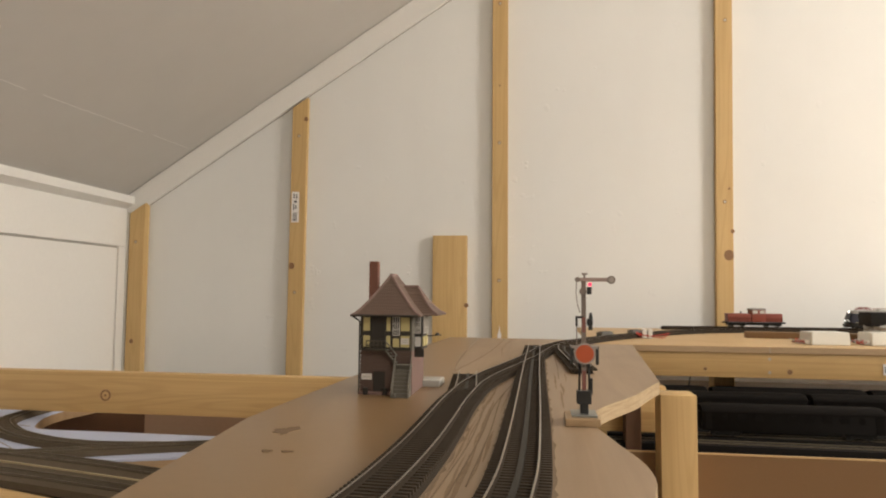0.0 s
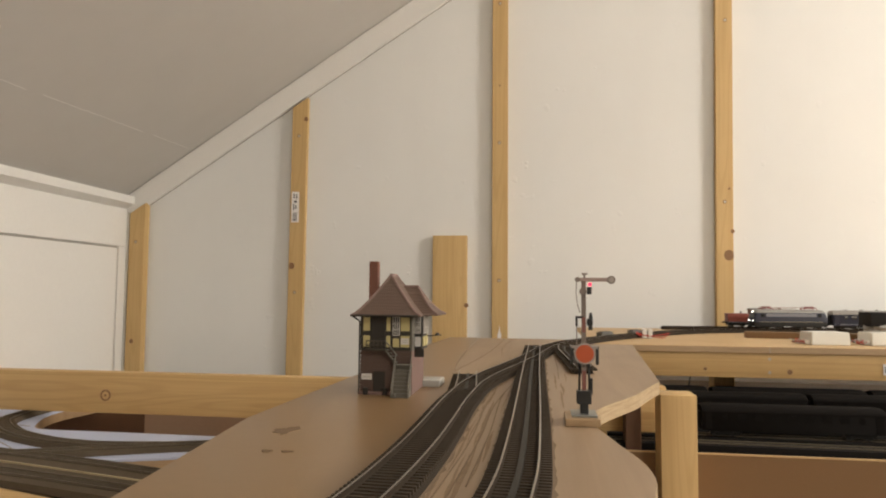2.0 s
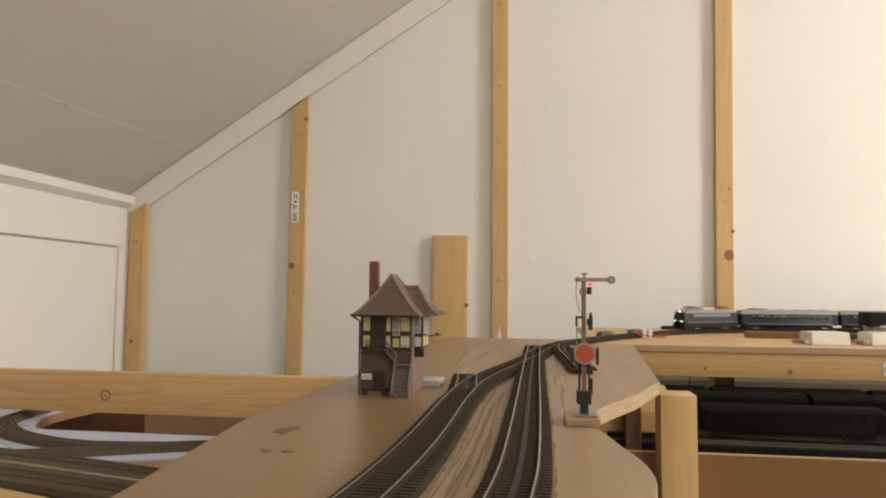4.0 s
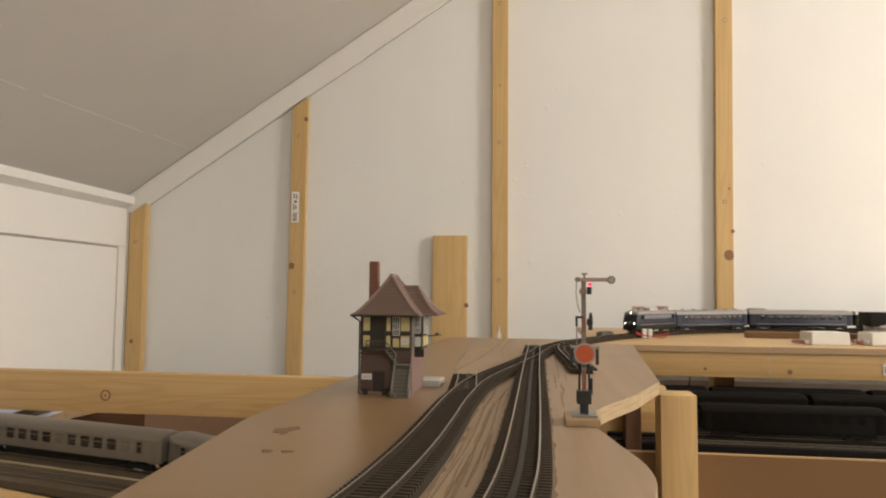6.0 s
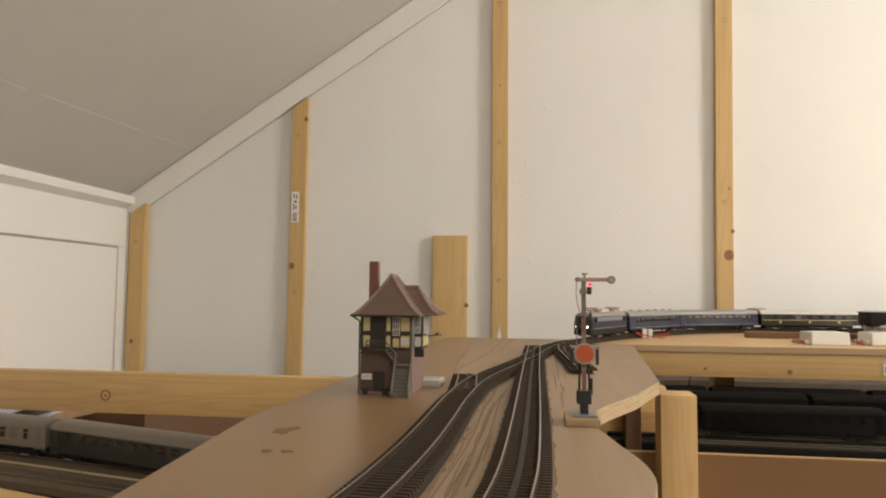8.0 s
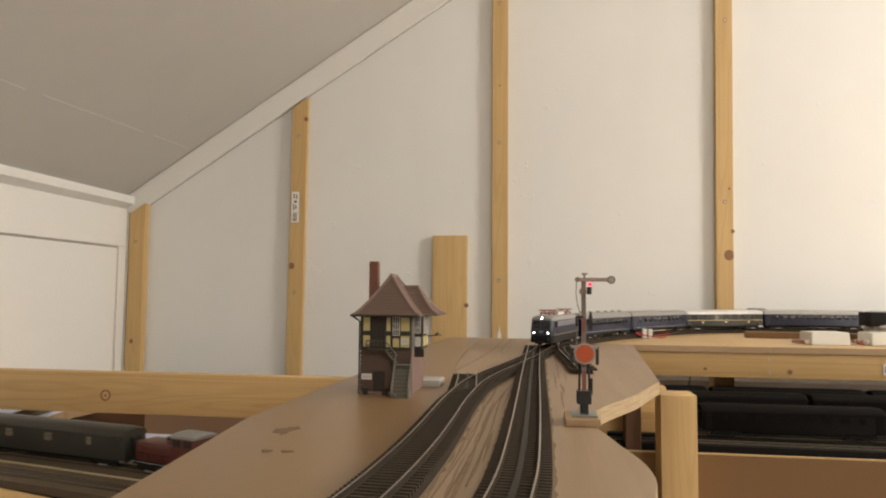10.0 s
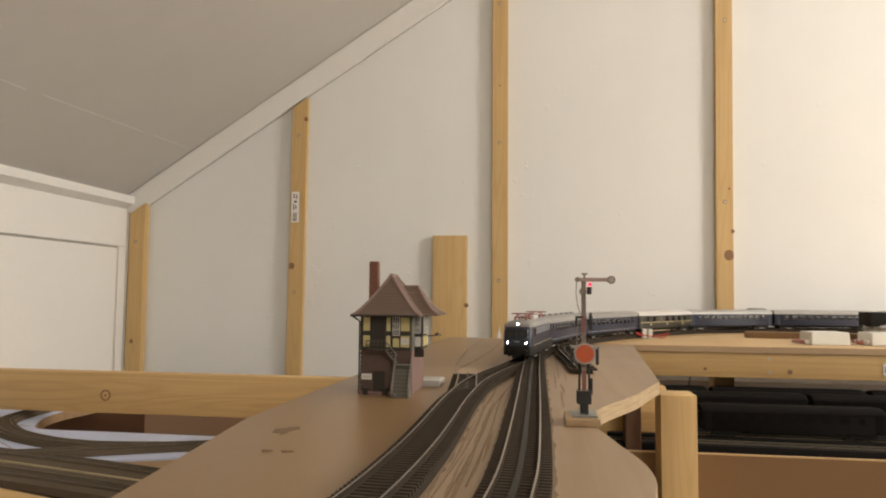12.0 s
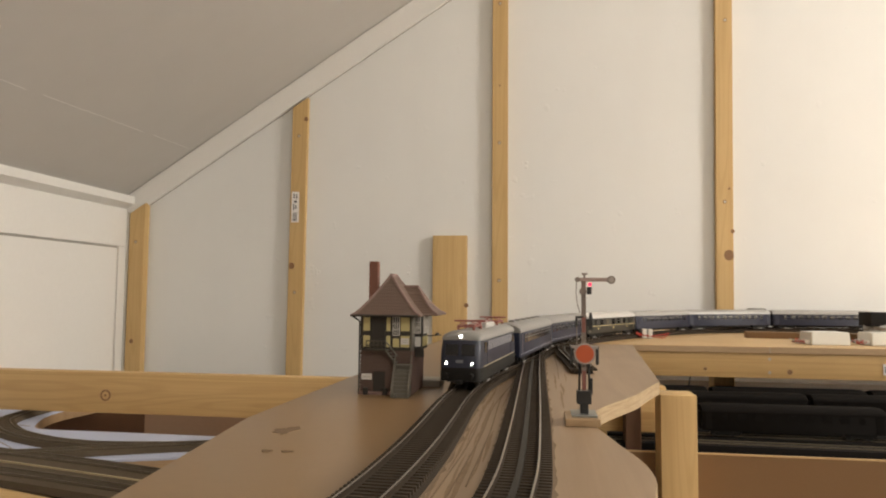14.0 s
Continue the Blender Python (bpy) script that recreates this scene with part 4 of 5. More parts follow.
def signal_box():
    """Local: x along the front, y into depth, z up from the board; the front left corner is the origin."""
    s = thing("signal_box", "half-timbered model signal box with brown tiled roof", "model building", pose(-0.1495, 0.556, U + BT + 0.0007))
    W, D, F = 0.0425, 0.057, 0.0360   # width, depth, height of the brick storey
    part("brick_storey", block(0, W, 0, D, 0, F, 0.0003), BRICK_WALL, s, "dark reddish brick ground storey")
    # side skin in lighter brick: the light falling on it is in the colour
    part("side_wall", block(W, W + 0.0006, 0.002, D, 0, F), PINK_WALL, s, "pinkish brick side, coloured lighter as if lit")
    part("upper_storey", block(-0.0004, W + 0.0008, -0.0004, D, F, 0.0655, 0), BEAM_PAINT, s)
    # front panels between the timbers: x0, x1, z0, z1
    for x0, x1, z0, z1 in ((0.0022, 0.0078, 0.0520, 0.0632), (0.0022, 0.0078, 0.0388, 0.0482), (0.0218, 0.0250, 0.0520, 0.0632), (0.0218, 0.0250, 0.0388, 0.0482),
                           (0.0338, 0.0412, 0.0520, 0.0632), (0.0338, 0.0412, 0.0388, 0.0482), (0.0272, 0.0325, 0.0388, 0.0460)):
        part("infill_panel", block(x0, x1, -0.0010, -0.0003, z0, z1), INFILL, s, "yellow plaster infill")
    part("notice", block(0.0342, 0.0408, -0.0014, -0.0009, 0.0412, 0.0462), SIGN_WHITE, s, "small white notice board")
    for i in range(2):
        part("notice_bar", block(0.0352, 0.0398, -0.0016, -0.0013, 0.0426 + i * 0.0018, 0.0433 + i * 0.0018), SLAB_GREY, s)

    def lattice(name, x0, x1, z0, z1, m):
        w = part(name, block(x0, x1, -0.0012, -0.0002, z0, z1, 0, m), PANE, s)
        for i in range(4):
            x = x0 + (x1 - x0) * i / 3
            part("glazing_bar", block(x - 0.0003, x + 0.0003, -0.0017, -0.0008, z0, z1, 0, m), WINDOW_WHITE, w)
        for i in range(4):
            z = z0 + (z1 - z0) * i / 3
            part("glazing_bar", block(x0, x1, -0.0017, -0.0008, z - 0.0003, z + 0.0003, 0, m), WINDOW_WHITE, w)

    lattice("window", 0.0274, 0.0326, 0.0486, 0.0638, pose(0, 0, 0))
    d = part("door", block(0.0090, 0.0206, -0.0009, -0.0002, 0.0388, 0.0632), BEAM_PAINT, s, "dark brown balcony door")
    for i in range(5):
        part("plank", block(0.0096 + i * 0.0022, 0.0114 + i * 0.0022, -0.0012, -0.0008, 0.0394, 0.0626), BEAM_PAINT, d)
    # projecting bay on the side
    bay = part("bay", block(W, W + 0.0072, 0.010, 0.037, 0.0365, 0.0655), BEAM_PAINT, s)
    part("bay_bracket", prism([(W, 0.012), (W + 0.0085, 0.012), (W + 0.0085, 0.0135), (W, 0.0135)], 0.0300, 0.0365), BEAM_PAINT, s)
    lattice("bay_window", W + 0.0016, W + 0.0060, 0.0500, 0.0640, pose(0, 0.0100, 0))
    part("infill_panel", block(W + 0.0014, W + 0.0062, 0.0092, 0.0100, 0.0390, 0.0470), SIGN_WHITE, s, "pale infill below the bay window")
    side = pose(W + 0.0072, 0, 0, 0, 0, 90)
    for i in range(2):
        lattice("bay_window", 0.0125 + i * 0.0115, 0.0215 + i * 0.0115, 0.0500, 0.0640, side)
        part("infill_panel", block(0.0125 + i * 0.0115, 0.0215 + i * 0.0115, -0.0009, -0.0001, 0.0390, 0.0470, 0, side), INFILL, s)
    part("corner_post", block(W - 0.0004, W + 0.0012, -0.0012, 0.0090, F, 0.0650), GREY_STEP, s, "grey corner pier")
    part("lamp_arm", rod((W + 0.0071, 0.034, 0.0465), (W + 0.0200, 0.034, 0.0475), 0.0005, n=8), BEAM_PAINT, s)
    part("outdoor_lamp", rod((W + 0.0165, 0.034, 0.0470), (W + 0.0165, 0.034, 0.0495), 0.0024, 0.0012), BEAM_PAINT, s, "small dark outdoor lamp")

    # hipped roof with flared eaves, then the lower wing over the bay; courses of tiles step down each face
    def hip(x0, x1, y0, y1, ridge_a, ridge_b, z0, z1, courses, flare):
        """Rings from eaves to ridge; a ring is a rectangle that shrinks towards the ridge line."""
        rings = []
        for i in range(courses + 1):
            f = i / courses
            rise = z0 + (z1 - z0) * (f ** flare)
            ring = [(x0, y0), (x1, y0), (x1, y1), (x0, y1)]
            goal = [ridge_a, (ridge_b[0], ridge_a[1]) if abs(ridge_a[0] - ridge_b[0]) > 1e-6 else ridge_a, ridge_b, (ridge_a[0], ridge_b[1]) if abs(ridge_a[0] - ridge_b[0]) > 1e-6 else ridge_b]
            rings.append([(p[0] + (q[0] - p[0]) * f, p[1] + (q[1] - p[1]) * f, rise) for p, q in zip(ring, goal)])
        shells = []
        cx, cy = (ridge_a[0] + ridge_b[0]) / 2, (ridge_a[1] + ridge_b[1]) / 2
        for i, (a, b) in enumerate(zip(rings, rings[1:])):
            bm = bmesh.new()
            out = 0.0010
            lo = [bm.verts.new((p[0] + math.copysign(out, p[0] - cx), p[1] + math.copysign(out, p[1] - cy), p[2])) for p in a]
            hi = [bm.verts.new((p[0], p[1], p[2] + 0.0003)) for p in b]
            under = [bm.verts.new((p[0], p[1], p[2] - 0.0005)) for p in a]
            for k in range(4):
                j = (k + 1) % 4
                bm.faces.new((lo[k], lo[j], hi[j], hi[k]))
                bm.faces.new((under[k], under[j], lo[j], lo[k]))
            if i == 0:
                bm.faces.new(under[::-1])
            shells.append(bm)
        return shells, rings

    shells, rings = hip(-0.0058, W + 0.0080, -0.0075, D + 0.006, (0.0212, 0.018), (0.0212, D - 0.018), 0.0645, 0.0985, 13, 1.24)
    roof = part("roof", shells[0], ROOF_TILE, s, "brown tiled hipped roof with flared eaves")
    for bm in shells[1:]:
        part("tile_course", bm, ROOF_TILE, roof)
    for a in range(4):
        bm = bmesh.new()
        for r, q in zip(rings, rings[1:]):
            tube(bm, (r[a][0], r[a][1], r[a][2] + 0.0004), (q[a][0], q[a][1], q[a][2] + 0.0006), 0.0013, n=8)
        part("hip_tiles", bm, LIT_RIDGE_TILE, roof)
    part("ridge_tiles", rod((0.0212, 0.0175, 0.0987), (0.0212, D - 0.0175, 0.0987), 0.0016, n=10), LIT_RIDGE_TILE, roof)
    for side_x in range(30):   # vertical tile joints on the front slope
        x = -0.0045 + side_x * 0.00178
        f = min(1.0, max(0.02, 1 - abs(x - 0.0212) / (0.0270 if x < 0.0212 else 0.0293)))
        bm = bmesh.new()
        for q in range(5):
            g, h = f * q / 5, f * (q + 1) / 5
            tube(bm, (x, -0.0080 + 0.0255 * g, 0.0652 + 0.034 * g ** 1.24), (x, -0.0080 + 0.0255 * h, 0.0652 + 0.034 * h ** 1.24), 0.00045, n=5)
        part("tile_rib", bm, ROOF_TILE, roof)
    shells, rings2 = hip(0.020, W + 0.0195, 0.014, D + 0.004, (0.026, 0.0375), (W - 0.0015, 0.0375), 0.0650, 0.0892, 10, 1.48)
    wing = part("wing_roof", shells[0], ROOF_TILE, s, "lower tiled roof over the bay")
    for bm in shells[1:]:
        part("tile_course", bm, ROOF_TILE, wing)
    for a in (1, 2):
        bm = bmesh.new()
        for r, q in zip(rings2, rings2[1:]):
            tube(bm, (r[a][0], r[a][1], r[a][2] + 0.0004), (q[a][0], q[a][1], q[a][2] + 0.0006), 0.0011, n=8)
        part("hip_tiles", bm, LIT_RIDGE_TILE, wing)
    part("ridge_tiles", rod((0.026, 0.0375, 0.0894), (W - 0.0015, 0.0375, 0.0894), 0.0012, n=10), LIT_RIDGE_TILE, wing)
    ch = part("chimney", block(-0.0024, 0.0051, 0.034, 0.042, 0.060, 0.1105, 0.0003), CHIMNEY, s, "tall red brick chimney")
    part("chimney_cap", block(-0.0028, 0.0055, 0.0336, 0.0424, 0.1105, 0.1114, 0.0003), CHIMNEY, ch)
    for i in range(11):
        part("brick_course", block(-0.0026, 0.0053, 0.0338, 0.0422, 0.0676 + i * 0.0039, 0.0701 + i * 0.0039), CHIMNEY, ch)
    part("gutter", rod((-0.0070, -0.0085, 0.0648), (W + 0.0072, -0.0085, 0.0648), 0.0009, n=8), BEAM_PAINT, s)
    part("downpipe", rod((-0.0010, -0.0010, 0.0), (-0.0010, -0.0010, 0.0600), 0.0007, n=8), BEAM_PAINT, s)
    part("downpipe", rod((-0.0060, -0.0075, 0.0645), (-0.0010, -0.0010, 0.0600), 0.0007, n=8), BEAM_PAINT, s)
    # brickwork courses on the ground storey, arch, sign and lean-to
    for i in range(10):
        part("brick_course", block(-0.0003, W + 0.0003, -0.0004, 0.001, 0.0015 + i * 0.0034, 0.0040 + i * 0.0034), BRICK_WALL, s)
    part("cellar_door", block(0.011, 0.021, -0.0008, -0.0002, 0.0, 0.019, 0.0002), BEAM_PAINT, s, "dark cellar door")
    part("door_lintel", block(0.010, 0.022, -0.0011, -0.0003, 0.0188, 0.0208), BRICK_WALL, s)
    part("sign", block(0.0012, 0.0098, -0.0012, -0.0003, 0.0120, 0.0168), SIGN_WHITE, s, "small white unreadable sign")
    part("sign_bar", block(0.0022, 0.0088, -0.0014, -0.0010, 0.0138, 0.0146), SLAB_GREY, s)
    part("plinth", block(-0.0006, W + 0.0004, -0.0030, 0.0, -0.0008, 0.0024, 0.0003), PINK_WALL, s)
    for x in (0.005, 0.0215):
        part("barrel", rod((x, -0.0026, 0.0), (x, -0.0026, 0.0055), 0.0022), BEAM_PAINT, s)
    # stairs and balcony
    st = part("stair", block(0.0320, 0.0332, -0.0190, -0.0002, 0.0, 0.003), GREY_STEP, s, "grey outside stair with railings")
    for i in range(9):
        part("step", block(0.0302, 0.0432, -0.0170 + i * 0.0017, -0.0002, -0.0008 + i * 0.0029, 0.0004 + i * 0.0029, 0.0001), GREY_STEP, st)
        part("riser", block(0.0306, 0.0428, -0.0152 + i * 0.0017, -0.0002, 0.0004 + i * 0.0029, 0.0022 + i * 0.0029), GREY_STEP, st)
    for x in (0.0302, 0.0436):
        bm = block(x - 0.0005, x + 0.0005, -0.0004, 0.0004, 0, 0.0305, 0, pose(0, -0.0180, -0.001, -31, 0, 0))
        part("stringer", bm, GREY_STEP, st)
        part("handrail", rod((x, -0.0182, 0.0080), (x, -0.0030, 0.0330), 0.0006, n=8), GREY_STEP, st)
        part("rail_post", rod((x, -0.0182, 0.0), (x, -0.0182, 0.0082), 0.0006, n=8), GREY_STEP, st)
    part("landing", block(0.0285, 0.0440, -0.0052, -0.0003, 0.0238, 0.0250), GREY_STEP, st)
    for i in range(5):
        part("step", block(0.0228 + i * 0.0016 - 0.0014, 0.0252 + i * 0.0016, -0.0050, -0.0004, 0.0362 - i * 0.0024, 0.0369 - i * 0.0024), GREY_STEP, st)
    for z in (0.0, 0.0075):
        part("handrail", rod((0.0215, -0.0052, 0.0372 + z), (0.0322, -0.0052, 0.0246 + z), 0.0006, n=8), GREY_STEP, st)
    bal = part("balcony", block(0.0058, 0.0225, -0.0060, -0.0004, 0.0360, 0.0374, 0.0002), BALCONY_BROWN, s, "brown balcony with railing")
    for z in (0.0405, 0.0440):
        part("rail", rod((0.0060, -0.0058, z), (0.0222, -0.0058, z), 0.0005, n=8), BALCONY_BROWN, bal)
    for i in range(6):
        x = 0.0060 + i * 0.00324
        part("baluster", rod((x, -0.0058, 0.0370), (x, -0.0058, 0.0442), 0.00045, n=8), BALCONY_BROWN, bal)
    return s


signal_box()
slab = thing("loading_slab", "pale grey flat slab beside the signal box", "slab", pose(-0.1045, 0.609, U + BT + 0.0007))
softened(part("body", block(-0.0068, 0.0135, 0, 0.030, 0, 0.0058, 0.0004), SLAB_GREY, slab))

# ---- the semaphore signal ----
SIG_RED = plain("weathered_signal_red", (0.24, 0.095, 0.075), 0.5, vary=0.15)
SIG_PINK = plain("faded_signal_arm", (0.36, 0.265, 0.235), 0.5, vary=0.12)
SIG_GREY = plain("grey_signal_mast", (0.225, 0.185, 0.16), 0.5, vary=0.2)
SIG_BLACK = plain("black_signal_iron", (0.018, 0.018, 0.018), 0.5, vary=0.3)
DISC_ORANGE = plain("orange_signal_disc", (0.46, 0.085, 0.025), 0.45, vary=0.08)
RIM_WHITE = plain("greyish_white_rim", (0.34, 0.30, 0.27), 0.5, vary=0.15)
PLATE = plain("zinc_plate", (0.24, 0.24, 0.22), 0.4, 0.6, vary=0.2)
RED_LENS = glow("lit_red_lens", (1.0, 0.02, 0.075), 1.9)


def semaphore():
    s = thing("semaphore_signal", "model semaphore signal with orange disc and lit red lamp", "model signal", pose(0.0270, 0.462, U + BT))
    Z = -BT
    base = part("wooden_base", block(-0.0125, 0.0095, -0.015, 0.016, 0.0002, 0.0050, 0.0005), SLAB_EDGE, s, "small sawn pine base block")
    part("base_plate", block(-0.0085, 0.0080, -0.010, 0.0140, 0.0050, 0.0064, 0.0003), PLATE, s, "grey metal base plate")
    part("mechanism", block(-0.0048, 0.0046, -0.0035, 0.0060, Z + 0.0035, Z + 0.0120, 0.0006), SIG_BLACK, s)
    part("mechanism_foot", block(-0.0026, 0.0026, -0.0030, 0.0040, 0.0060, Z + 0.0040, 0.0004), SIG_BLACK, s)
    for x in (-0.0030, 0.0036):
        part("drive_rod", rod((x, 0.0020, Z + 0.010), (x * 0.9, 0.0020, Z + 0.0330), 0.0007, n=8), SIG_BLACK, s)
    part("counterweight", block(0.0042, 0.0056, 0.0008, 0.0030, Z + 0.0095, Z + 0.0200, 0.0003), SIG_BLACK, s)
    for k in (-1, 1):   # lattice mast
        part("mast_post", block(*sorted((k * 0.0008, k * 0.0015)), -0.0007, 0.0007, Z + 0.0080, Z + 0.0840), SIG_GREY, s)
    part("mast_core", block(-0.0010, 0.0010, -0.0002, 0.0003, Z + 0.0080, Z + 0.0840), SIG_GREY, s)
    part("mast_front", block(-0.0011, 0.0011, -0.0011, -0.0007, Z + 0.0125, Z + 0.0250), SIG_RED, s, "red painted mast plate")
    part("mast_front", block(-0.0011, 0.0011, -0.0010, -0.0006, Z + 0.0500, Z + 0.0600), SIG_RED, s, "red painted mast plate")
    for i in range(17):
        z = Z + 0.0130 + i * 0.0041
        part("lattice_bar", rod((-0.0013, -0.0003, z), (0.0013, -0.0003, z + 0.0041 * (1 if i % 2 else 0.4)), 0.00035, n=6), SIG_GREY, s)
    d = part("disc", rod((0.0004, -0.0032, Z + 0.0362), (0.0004, -0.0020, Z + 0.0362), 0.0070, n=36), RIM_WHITE, s, "grey-white disc rim")
    part("disc_face", rod((0.0004, -0.0037, Z + 0.0362), (0.0004, -0.0031, Z + 0.0362), 0.0058, n=36), DISC_ORANGE, d, "orange-red disc face")
    part("disc_frame", block(-0.0085, 0.0090, -0.0016, 0.0010, Z + 0.0395, Z + 0.0412), RIM_WHITE, s)
    for x in (-0.0080, 0.0086):
        part("disc_lamp", block(x - 0.0010, x + 0.0010, -0.0014, 0.0016, Z + 0.0290, Z + 0.0410, 0.0003), SIG_BLACK, s)
    part("arm_hinge", rod((-0.0040, -0.0030, Z + 0.0848), (-0.0040, 0.0006, Z + 0.0848), 0.0017, n=14), SIG_GREY, s)
    a = part("arm", block(-0.0040, 0.0160, -0.0024, -0.0016, Z + 0.0835, Z + 0.0860, 0.0002), SIG_PINK, s, "faded red and white signal arm")
    part("arm_face", block(-0.0020, 0.0145, -0.0027, -0.0023, Z + 0.0841, Z + 0.0854), SIG_PINK, a)
    part("arm_disc", rod((0.0178, -0.0026, Z + 0.0846), (0.0178, -0.0016, Z + 0.0846), 0.0027, n=24), SIG_GREY, a)
    part("arm_disc_face", rod((0.0178, -0.0030, Z + 0.0846), (0.0178, -0.0025, Z + 0.0846), 0.0017, n=24), RIM_WHITE, a)
    part("finial", rod((0.0006, 0, Z + 0.0840), (0.0006, 0, Z + 0.0885), 0.0007, n=8), SIG_GREY, s)
    part("finial_cap", block(-0.0012, 0.0026, -0.0008, 0.0008, Z + 0.0880, Z + 0.0892, 0.0002), SIG_GREY, s)
    lp = part("lantern", block(0.0022, 0.0052, -0.0016, 0.0016, Z + 0.0750, Z + 0.0800, 0.0004), SIG_BLACK, s)
    part("lens", rod((0.0040, -0.0035, Z + 0.0816), (0.0040, -0.0015, Z + 0.0816), 0.00115, n=16), RED_LENS, lp, "lit red lens")
    part("mast_ring", rod((-0.0004, -0.0014, Z + 0.0768), (-0.0004, 0.0014, Z + 0.0768), 0.0024, n=18), SIG_GREY, s)
    part("lower_lantern", block(0.0020, 0.0058, -0.0018, 0.0018, Z + 0.0545, Z + 0.0590, 0.0005), SIG_BLACK, s)
    part("lower_lantern_top", rod((0.0046, 0, Z + 0.0590), (0.0046, 0, Z + 0.0630), 0.0014, 0.0007, n=12), SIG_BLACK, s)
    part("lantern_foot", block(0.0030, 0.0056, -0.0012, 0.0012, Z + 0.0515, Z + 0.0545), SIG_BLACK, s)
    part("bracket", block(-0.0052, 0.0, -0.0008, 0.0008, Z + 0.0592, Z + 0.0606), SIG_BLACK, s)
    part("pulley", block(-0.0054, -0.0040, -0.0010, 0.0010, Z + 0.0540, Z + 0.0606, 0.0003), SIG_BLACK, s)
    part("pull_rod", rod((-0.0046, 0, Z + 0.0300), (-0.0046, 0, Z + 0.0545), 0.0004, n=6), SIG_GREY, s)
    w = [(-0.0045, 0.0835), (-0.0049, 0.0760), (-0.0042, 0.0690), (-0.0024, 0.0630)]
    bm = bmesh.new()
    for (x0, z0), (x1, z1) in zip(w, w[1:]):
        tube(bm, (x0, 0, Z + z0), (x1, 0, Z + z1), 0.0003, n=6)
    part("wire", bm, SIG_GREY, s)


semaphore()

# ---- things on the shelf ----
BOX_WHITE = plain("white_plastic", (0.70, 0.68, 0.62), 0.4, vary=0.03, fine=200, bump=0.03)
WIRE_RED = plain("red_wire", (0.45, 0.045, 0.03), 0.4, vary=0.1)
WIRE_PALE = plain("pale_wire", (0.40, 0.38, 0.36), 0.4, vary=0.1)
WIRE_DARK = plain("dark_wire", (0.02, 0.02, 0.02), 0.5)
MOTOR_GREY = plain("grey_motor_case", (0.10, 0.095, 0.085), 0.6, vary=0.2)


def strand(bm, pts, r):
    line = [Vector(p) for p in pts]
    for a, b in zip(line, line[1:]):
        tube(bm, a, b, r, n=6)


def switch_box(x, y, rz):
    b = thing("switch_module", "white plastic switch module with coloured wires", "electronics", pose(x, y, U + BT, 0, 0, rz), group="modules on the shelf")
    bm = bmesh.new()
    box(bm, -0.033, 0.033, -0.026, 0.026, 0.0, 0.0225)
    for v in bm.verts:
        if v.co.z > 0.01:
            v.co.x *= 0.965
            v.co.y *= 0.95
    bmesh.ops.bevel(bm, geom=bm.edges[:], offset=0.0014, segments=3, affect="EDGES")
    softened(part("case", bm, BOX_WHITE, b))
    part("terminal_block", block(-0.041, -0.032, -0.018, 0.018, 0.0015, 0.0085, 0.0005), BOX_WHITE, b)
    r = random.Random(int(x * 1000))
    for i, mt in enumerate((WIRE_RED, WIRE_RED, WIRE_PALE, WIRE_DARK, WIRE_RED, WIRE_PALE)):
        bm = bmesh.new()
        y0 = -0.016 + i * 0.0062
        pts = [(-0.036, y0, 0.006)]
        for k in range(6):
            pts.append((-0.040 - k * 0.0025 + r.uniform(-0.002, 0.002), y0 + r.uniform(-0.006, 0.004), 0.002 + r.uniform(0, 0.008)))
        strand(bm, pts, 0.0007)
        part("wire", bm, mt, b)
    return b


switch_box(0.499, 1.314, 3)
switch_box(0.599, 1.318, 3)
strip = thing("wood_strip", "dark brown hardboard strip lying on the shelf", "wood strip", pose(0.412, 1.476, U + BT, 0, 0, -8))
softened(part("body", block(0, 0.40, 0, 0.035, 0, 0.0125, 0.0005), FIBRE, strip))
for k, (x, y, rz, l) in enumerate(((0.118, 1.398, 52, 0.040), (0.190, 1.498, 50, 0.034))):
    mtr = thing("turnout_motor", "flat dark grey turnout motor beside the track", "motor", pose(x, y, U + BT, 0, 0, rz), group="turnout motors")
    softened(part("case", block(0, l, 0, 0.014, 0, 0.0105, 0.0008), MOTOR_GREY, mtr))
    part("lid", block(0.006, l - 0.006, 0.002, 0.012, 0.0105, 0.0120, 0.0005), MOTOR_GREY, mtr)
plug = thing("cable_plug", "white double plug with coiled red cable", "plug", pose(0.206, 1.405, U + BT))
for x in (-0.006, 0.005):
    softened(part("plug_body", block(x - 0.0042, x + 0.0042, -0.006, 0.008, 0.0, 0.0185, 0.0010), BOX_WHITE, plug))
rr = random.Random(5)
for j in range(3):
    bm = bmesh.new()
    pts = []
    for i in range(22):
        a = i / 21 * 2 * math.pi * 1.3 + j
        pts.append((0.008 + math.cos(a) * (0.026 + j * 0.003) + rr.uniform(-0.002, 0.002), -0.012 + math.sin(a) * 0.012, 0.002 + j * 0.002 + 0.003 * (1 + math.sin(a * 2 + j))))
    strand(bm, pts, 0.0006)
    part("red_cable", bm, WIRE_RED, plug)

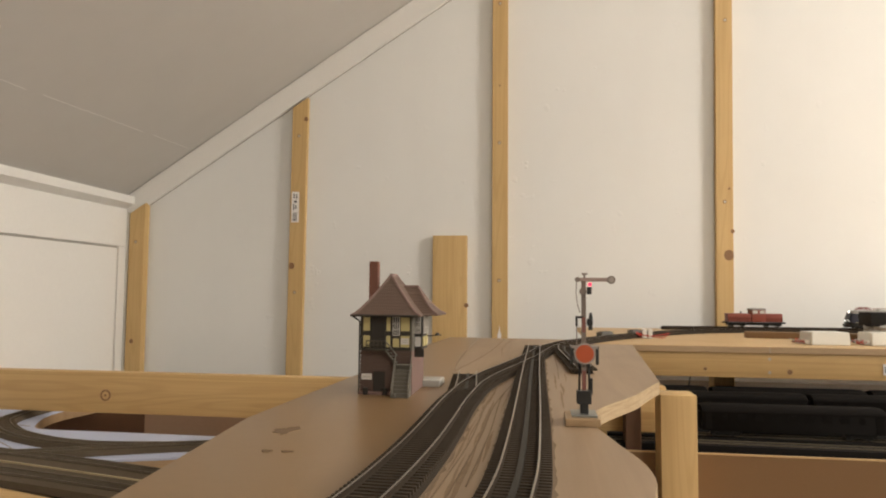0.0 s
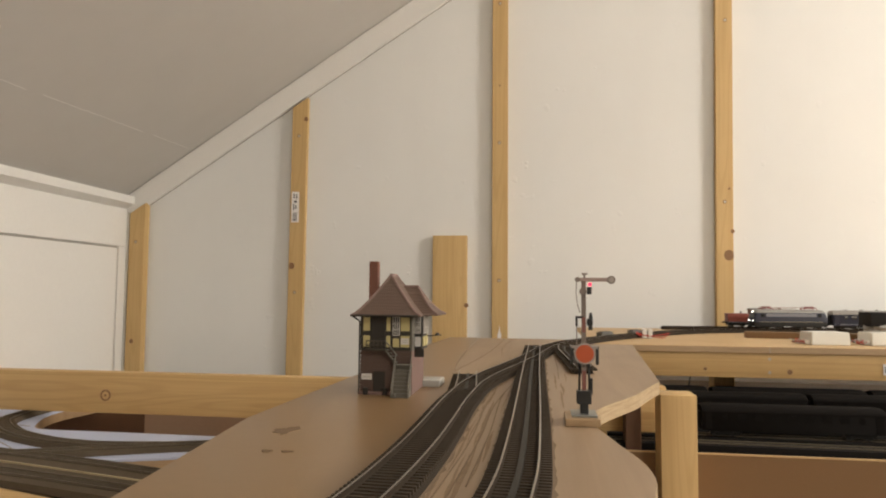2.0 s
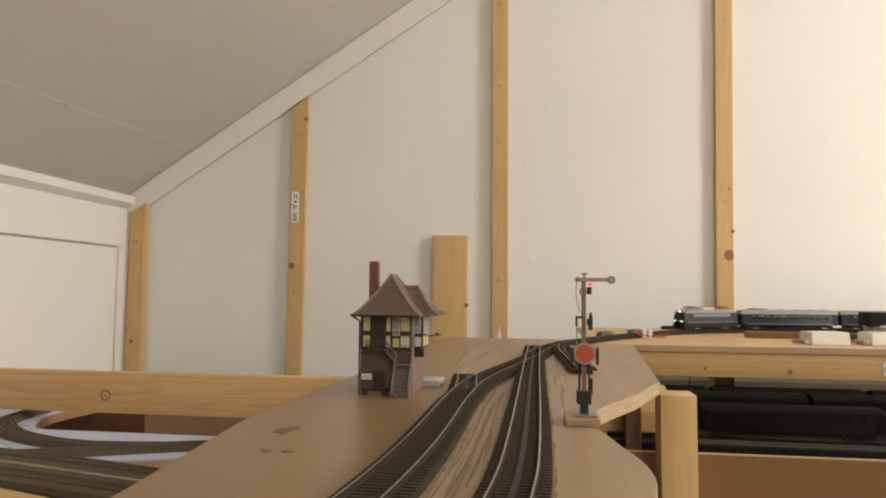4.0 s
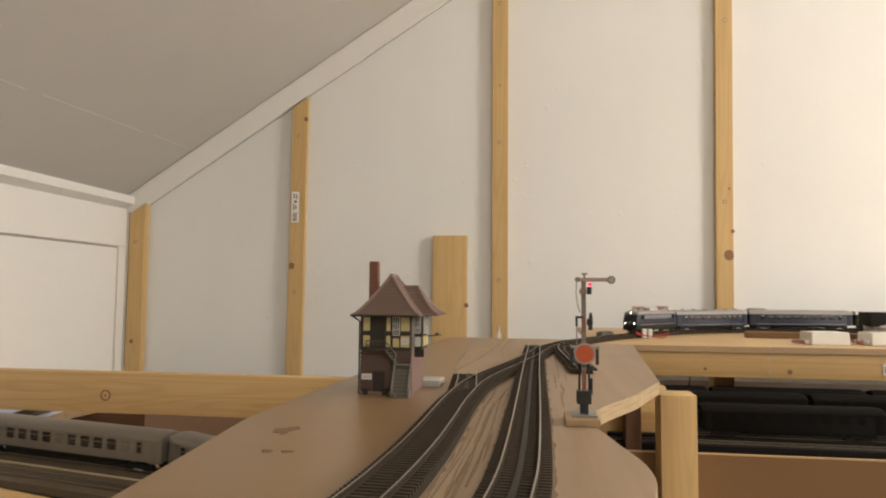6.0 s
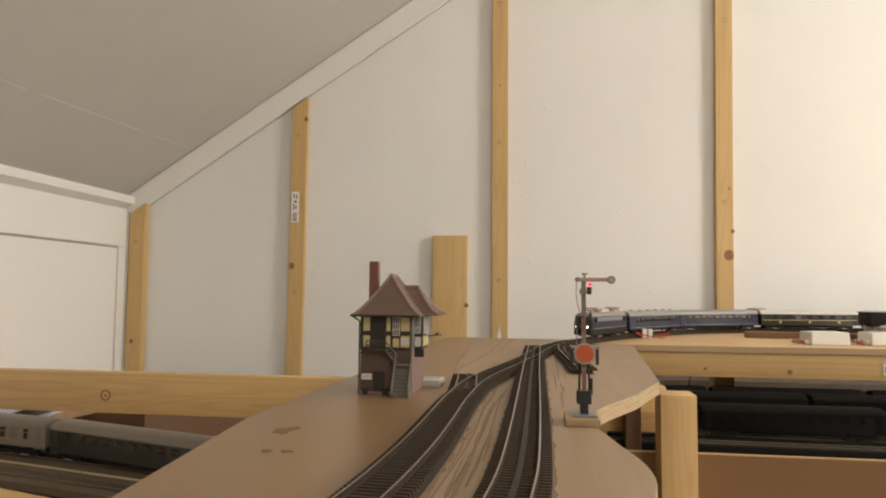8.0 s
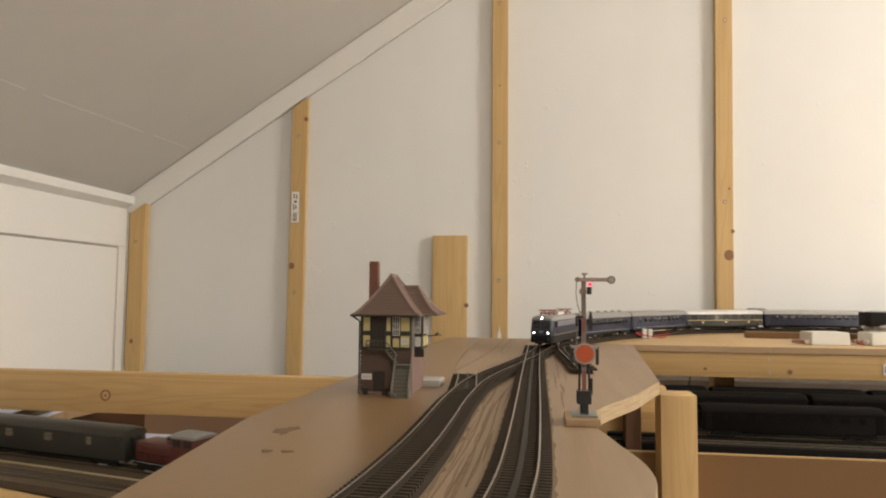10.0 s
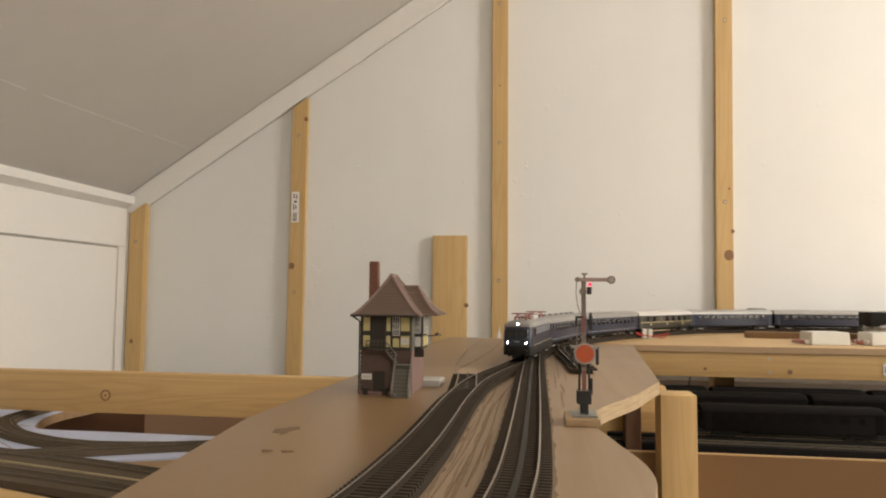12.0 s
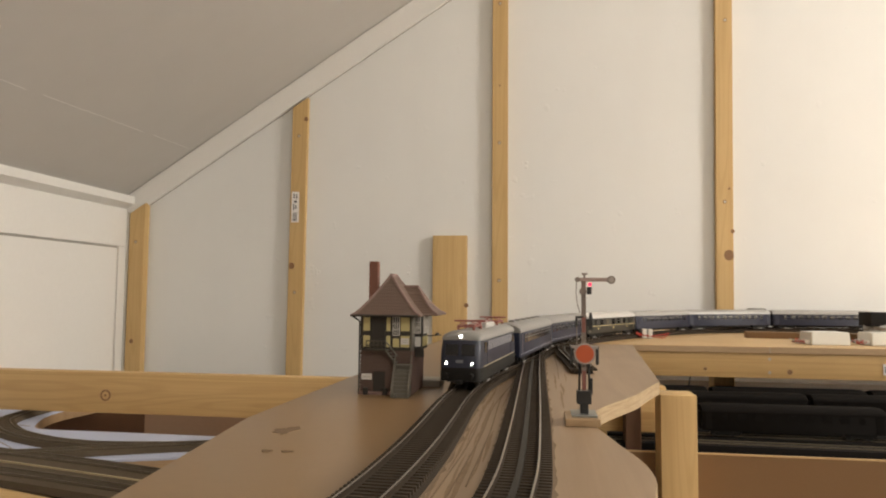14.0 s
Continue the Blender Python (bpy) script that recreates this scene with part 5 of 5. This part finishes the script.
CLEAR = plain("crumpled_clear_film", (0.42, 0.40, 0.37), 0.18, vary=0.35, fine=120, coarse=40, bump=0.8, dist=0.004)
pack = thing("wrapped_box", "dark box in crumpled clear film on the shelf", "package", pose(0.655, 1.40, U + BT))
softened(part("box", block(-0.049, 0.05, -0.02, 0.03, 0.030, 0.0565, 0.001), BLACK, pack))
bm = bmesh.new()
bmesh.ops.create_icosphere(bm, subdivisions=4, radius=1.0)
for v in bm.verts:
    n = noise.noise(v.co * 2.6) * 0.22 + noise.noise(v.co * 7) * 0.08
    v.co = Vector((v.co.x * 0.049, v.co.y * 0.030, v.co.z * 0.022)) * (1 + n)
    v.co.z = max(v.co.z + 0.022, 0.0)
softened(part("film", bm, CLEAR, pack, "crumpled shiny clear film"), 25)
cable = thing("hanging_cable", "thin black cable hanging below the shelf", "cable", pose(0, 0, U))
bm = bmesh.new()
strand(bm, [(0.266, 1.30, -0.0195), (0.2655, 1.30, -0.066), (0.263, 1.30, -0.080), (0.258, 1.30, -0.100), (0.255, 1.305, -0.1345)], 0.0012)
part("wire", bm, WIRE_DARK, cable)
tag = thing("price_sticker", "white sticker on the pine shelf beam", "sticker", pose(0.553, 1.2212, U - 0.052))
part("paper", block(0, 0.03, -0.0003, 0.0006, 0, 0.018), LABEL_WHITE, tag)
for i in range(3):
    part("print", block(0.002 + i * 0.004, 0.0035 + i * 0.004, -0.0006, -0.0002, 0.004, 0.014), INK, tag)
chip = thing("paint_chip", "torn white paper scrap at the batten foot", "scrap", pose(-0.118, NY - 0.0205, U))
bm = prism([(-0.006, -0.060), (0.005, -0.060), (0.0045, -0.035), (0.001, -0.022), (-0.0005, -0.008), (-0.002, -0.024), (-0.0055, -0.034)], -0.0004, 0.0004)
bmesh.ops.transform(bm, matrix=pose(0, 0, 0, 90, 0, 0), verts=bm.verts[:])
part("scrap", bm, LABEL_WHITE, chip)

# ---- dark trains stored in the yard, blackened further for its shade ----
first = coach("dark stored coach, blackened further for the yard's shade", 0.25, SHADED_BLACK, SHADED_BLACK, "stored coaches", 9, pane=SHADED_BLACK)
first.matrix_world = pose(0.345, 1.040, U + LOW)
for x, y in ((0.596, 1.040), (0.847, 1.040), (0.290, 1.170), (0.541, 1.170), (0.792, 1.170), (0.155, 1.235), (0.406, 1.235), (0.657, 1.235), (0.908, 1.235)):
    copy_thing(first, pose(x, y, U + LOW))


lay_ties()


def motions():
    run_trains()


motions()
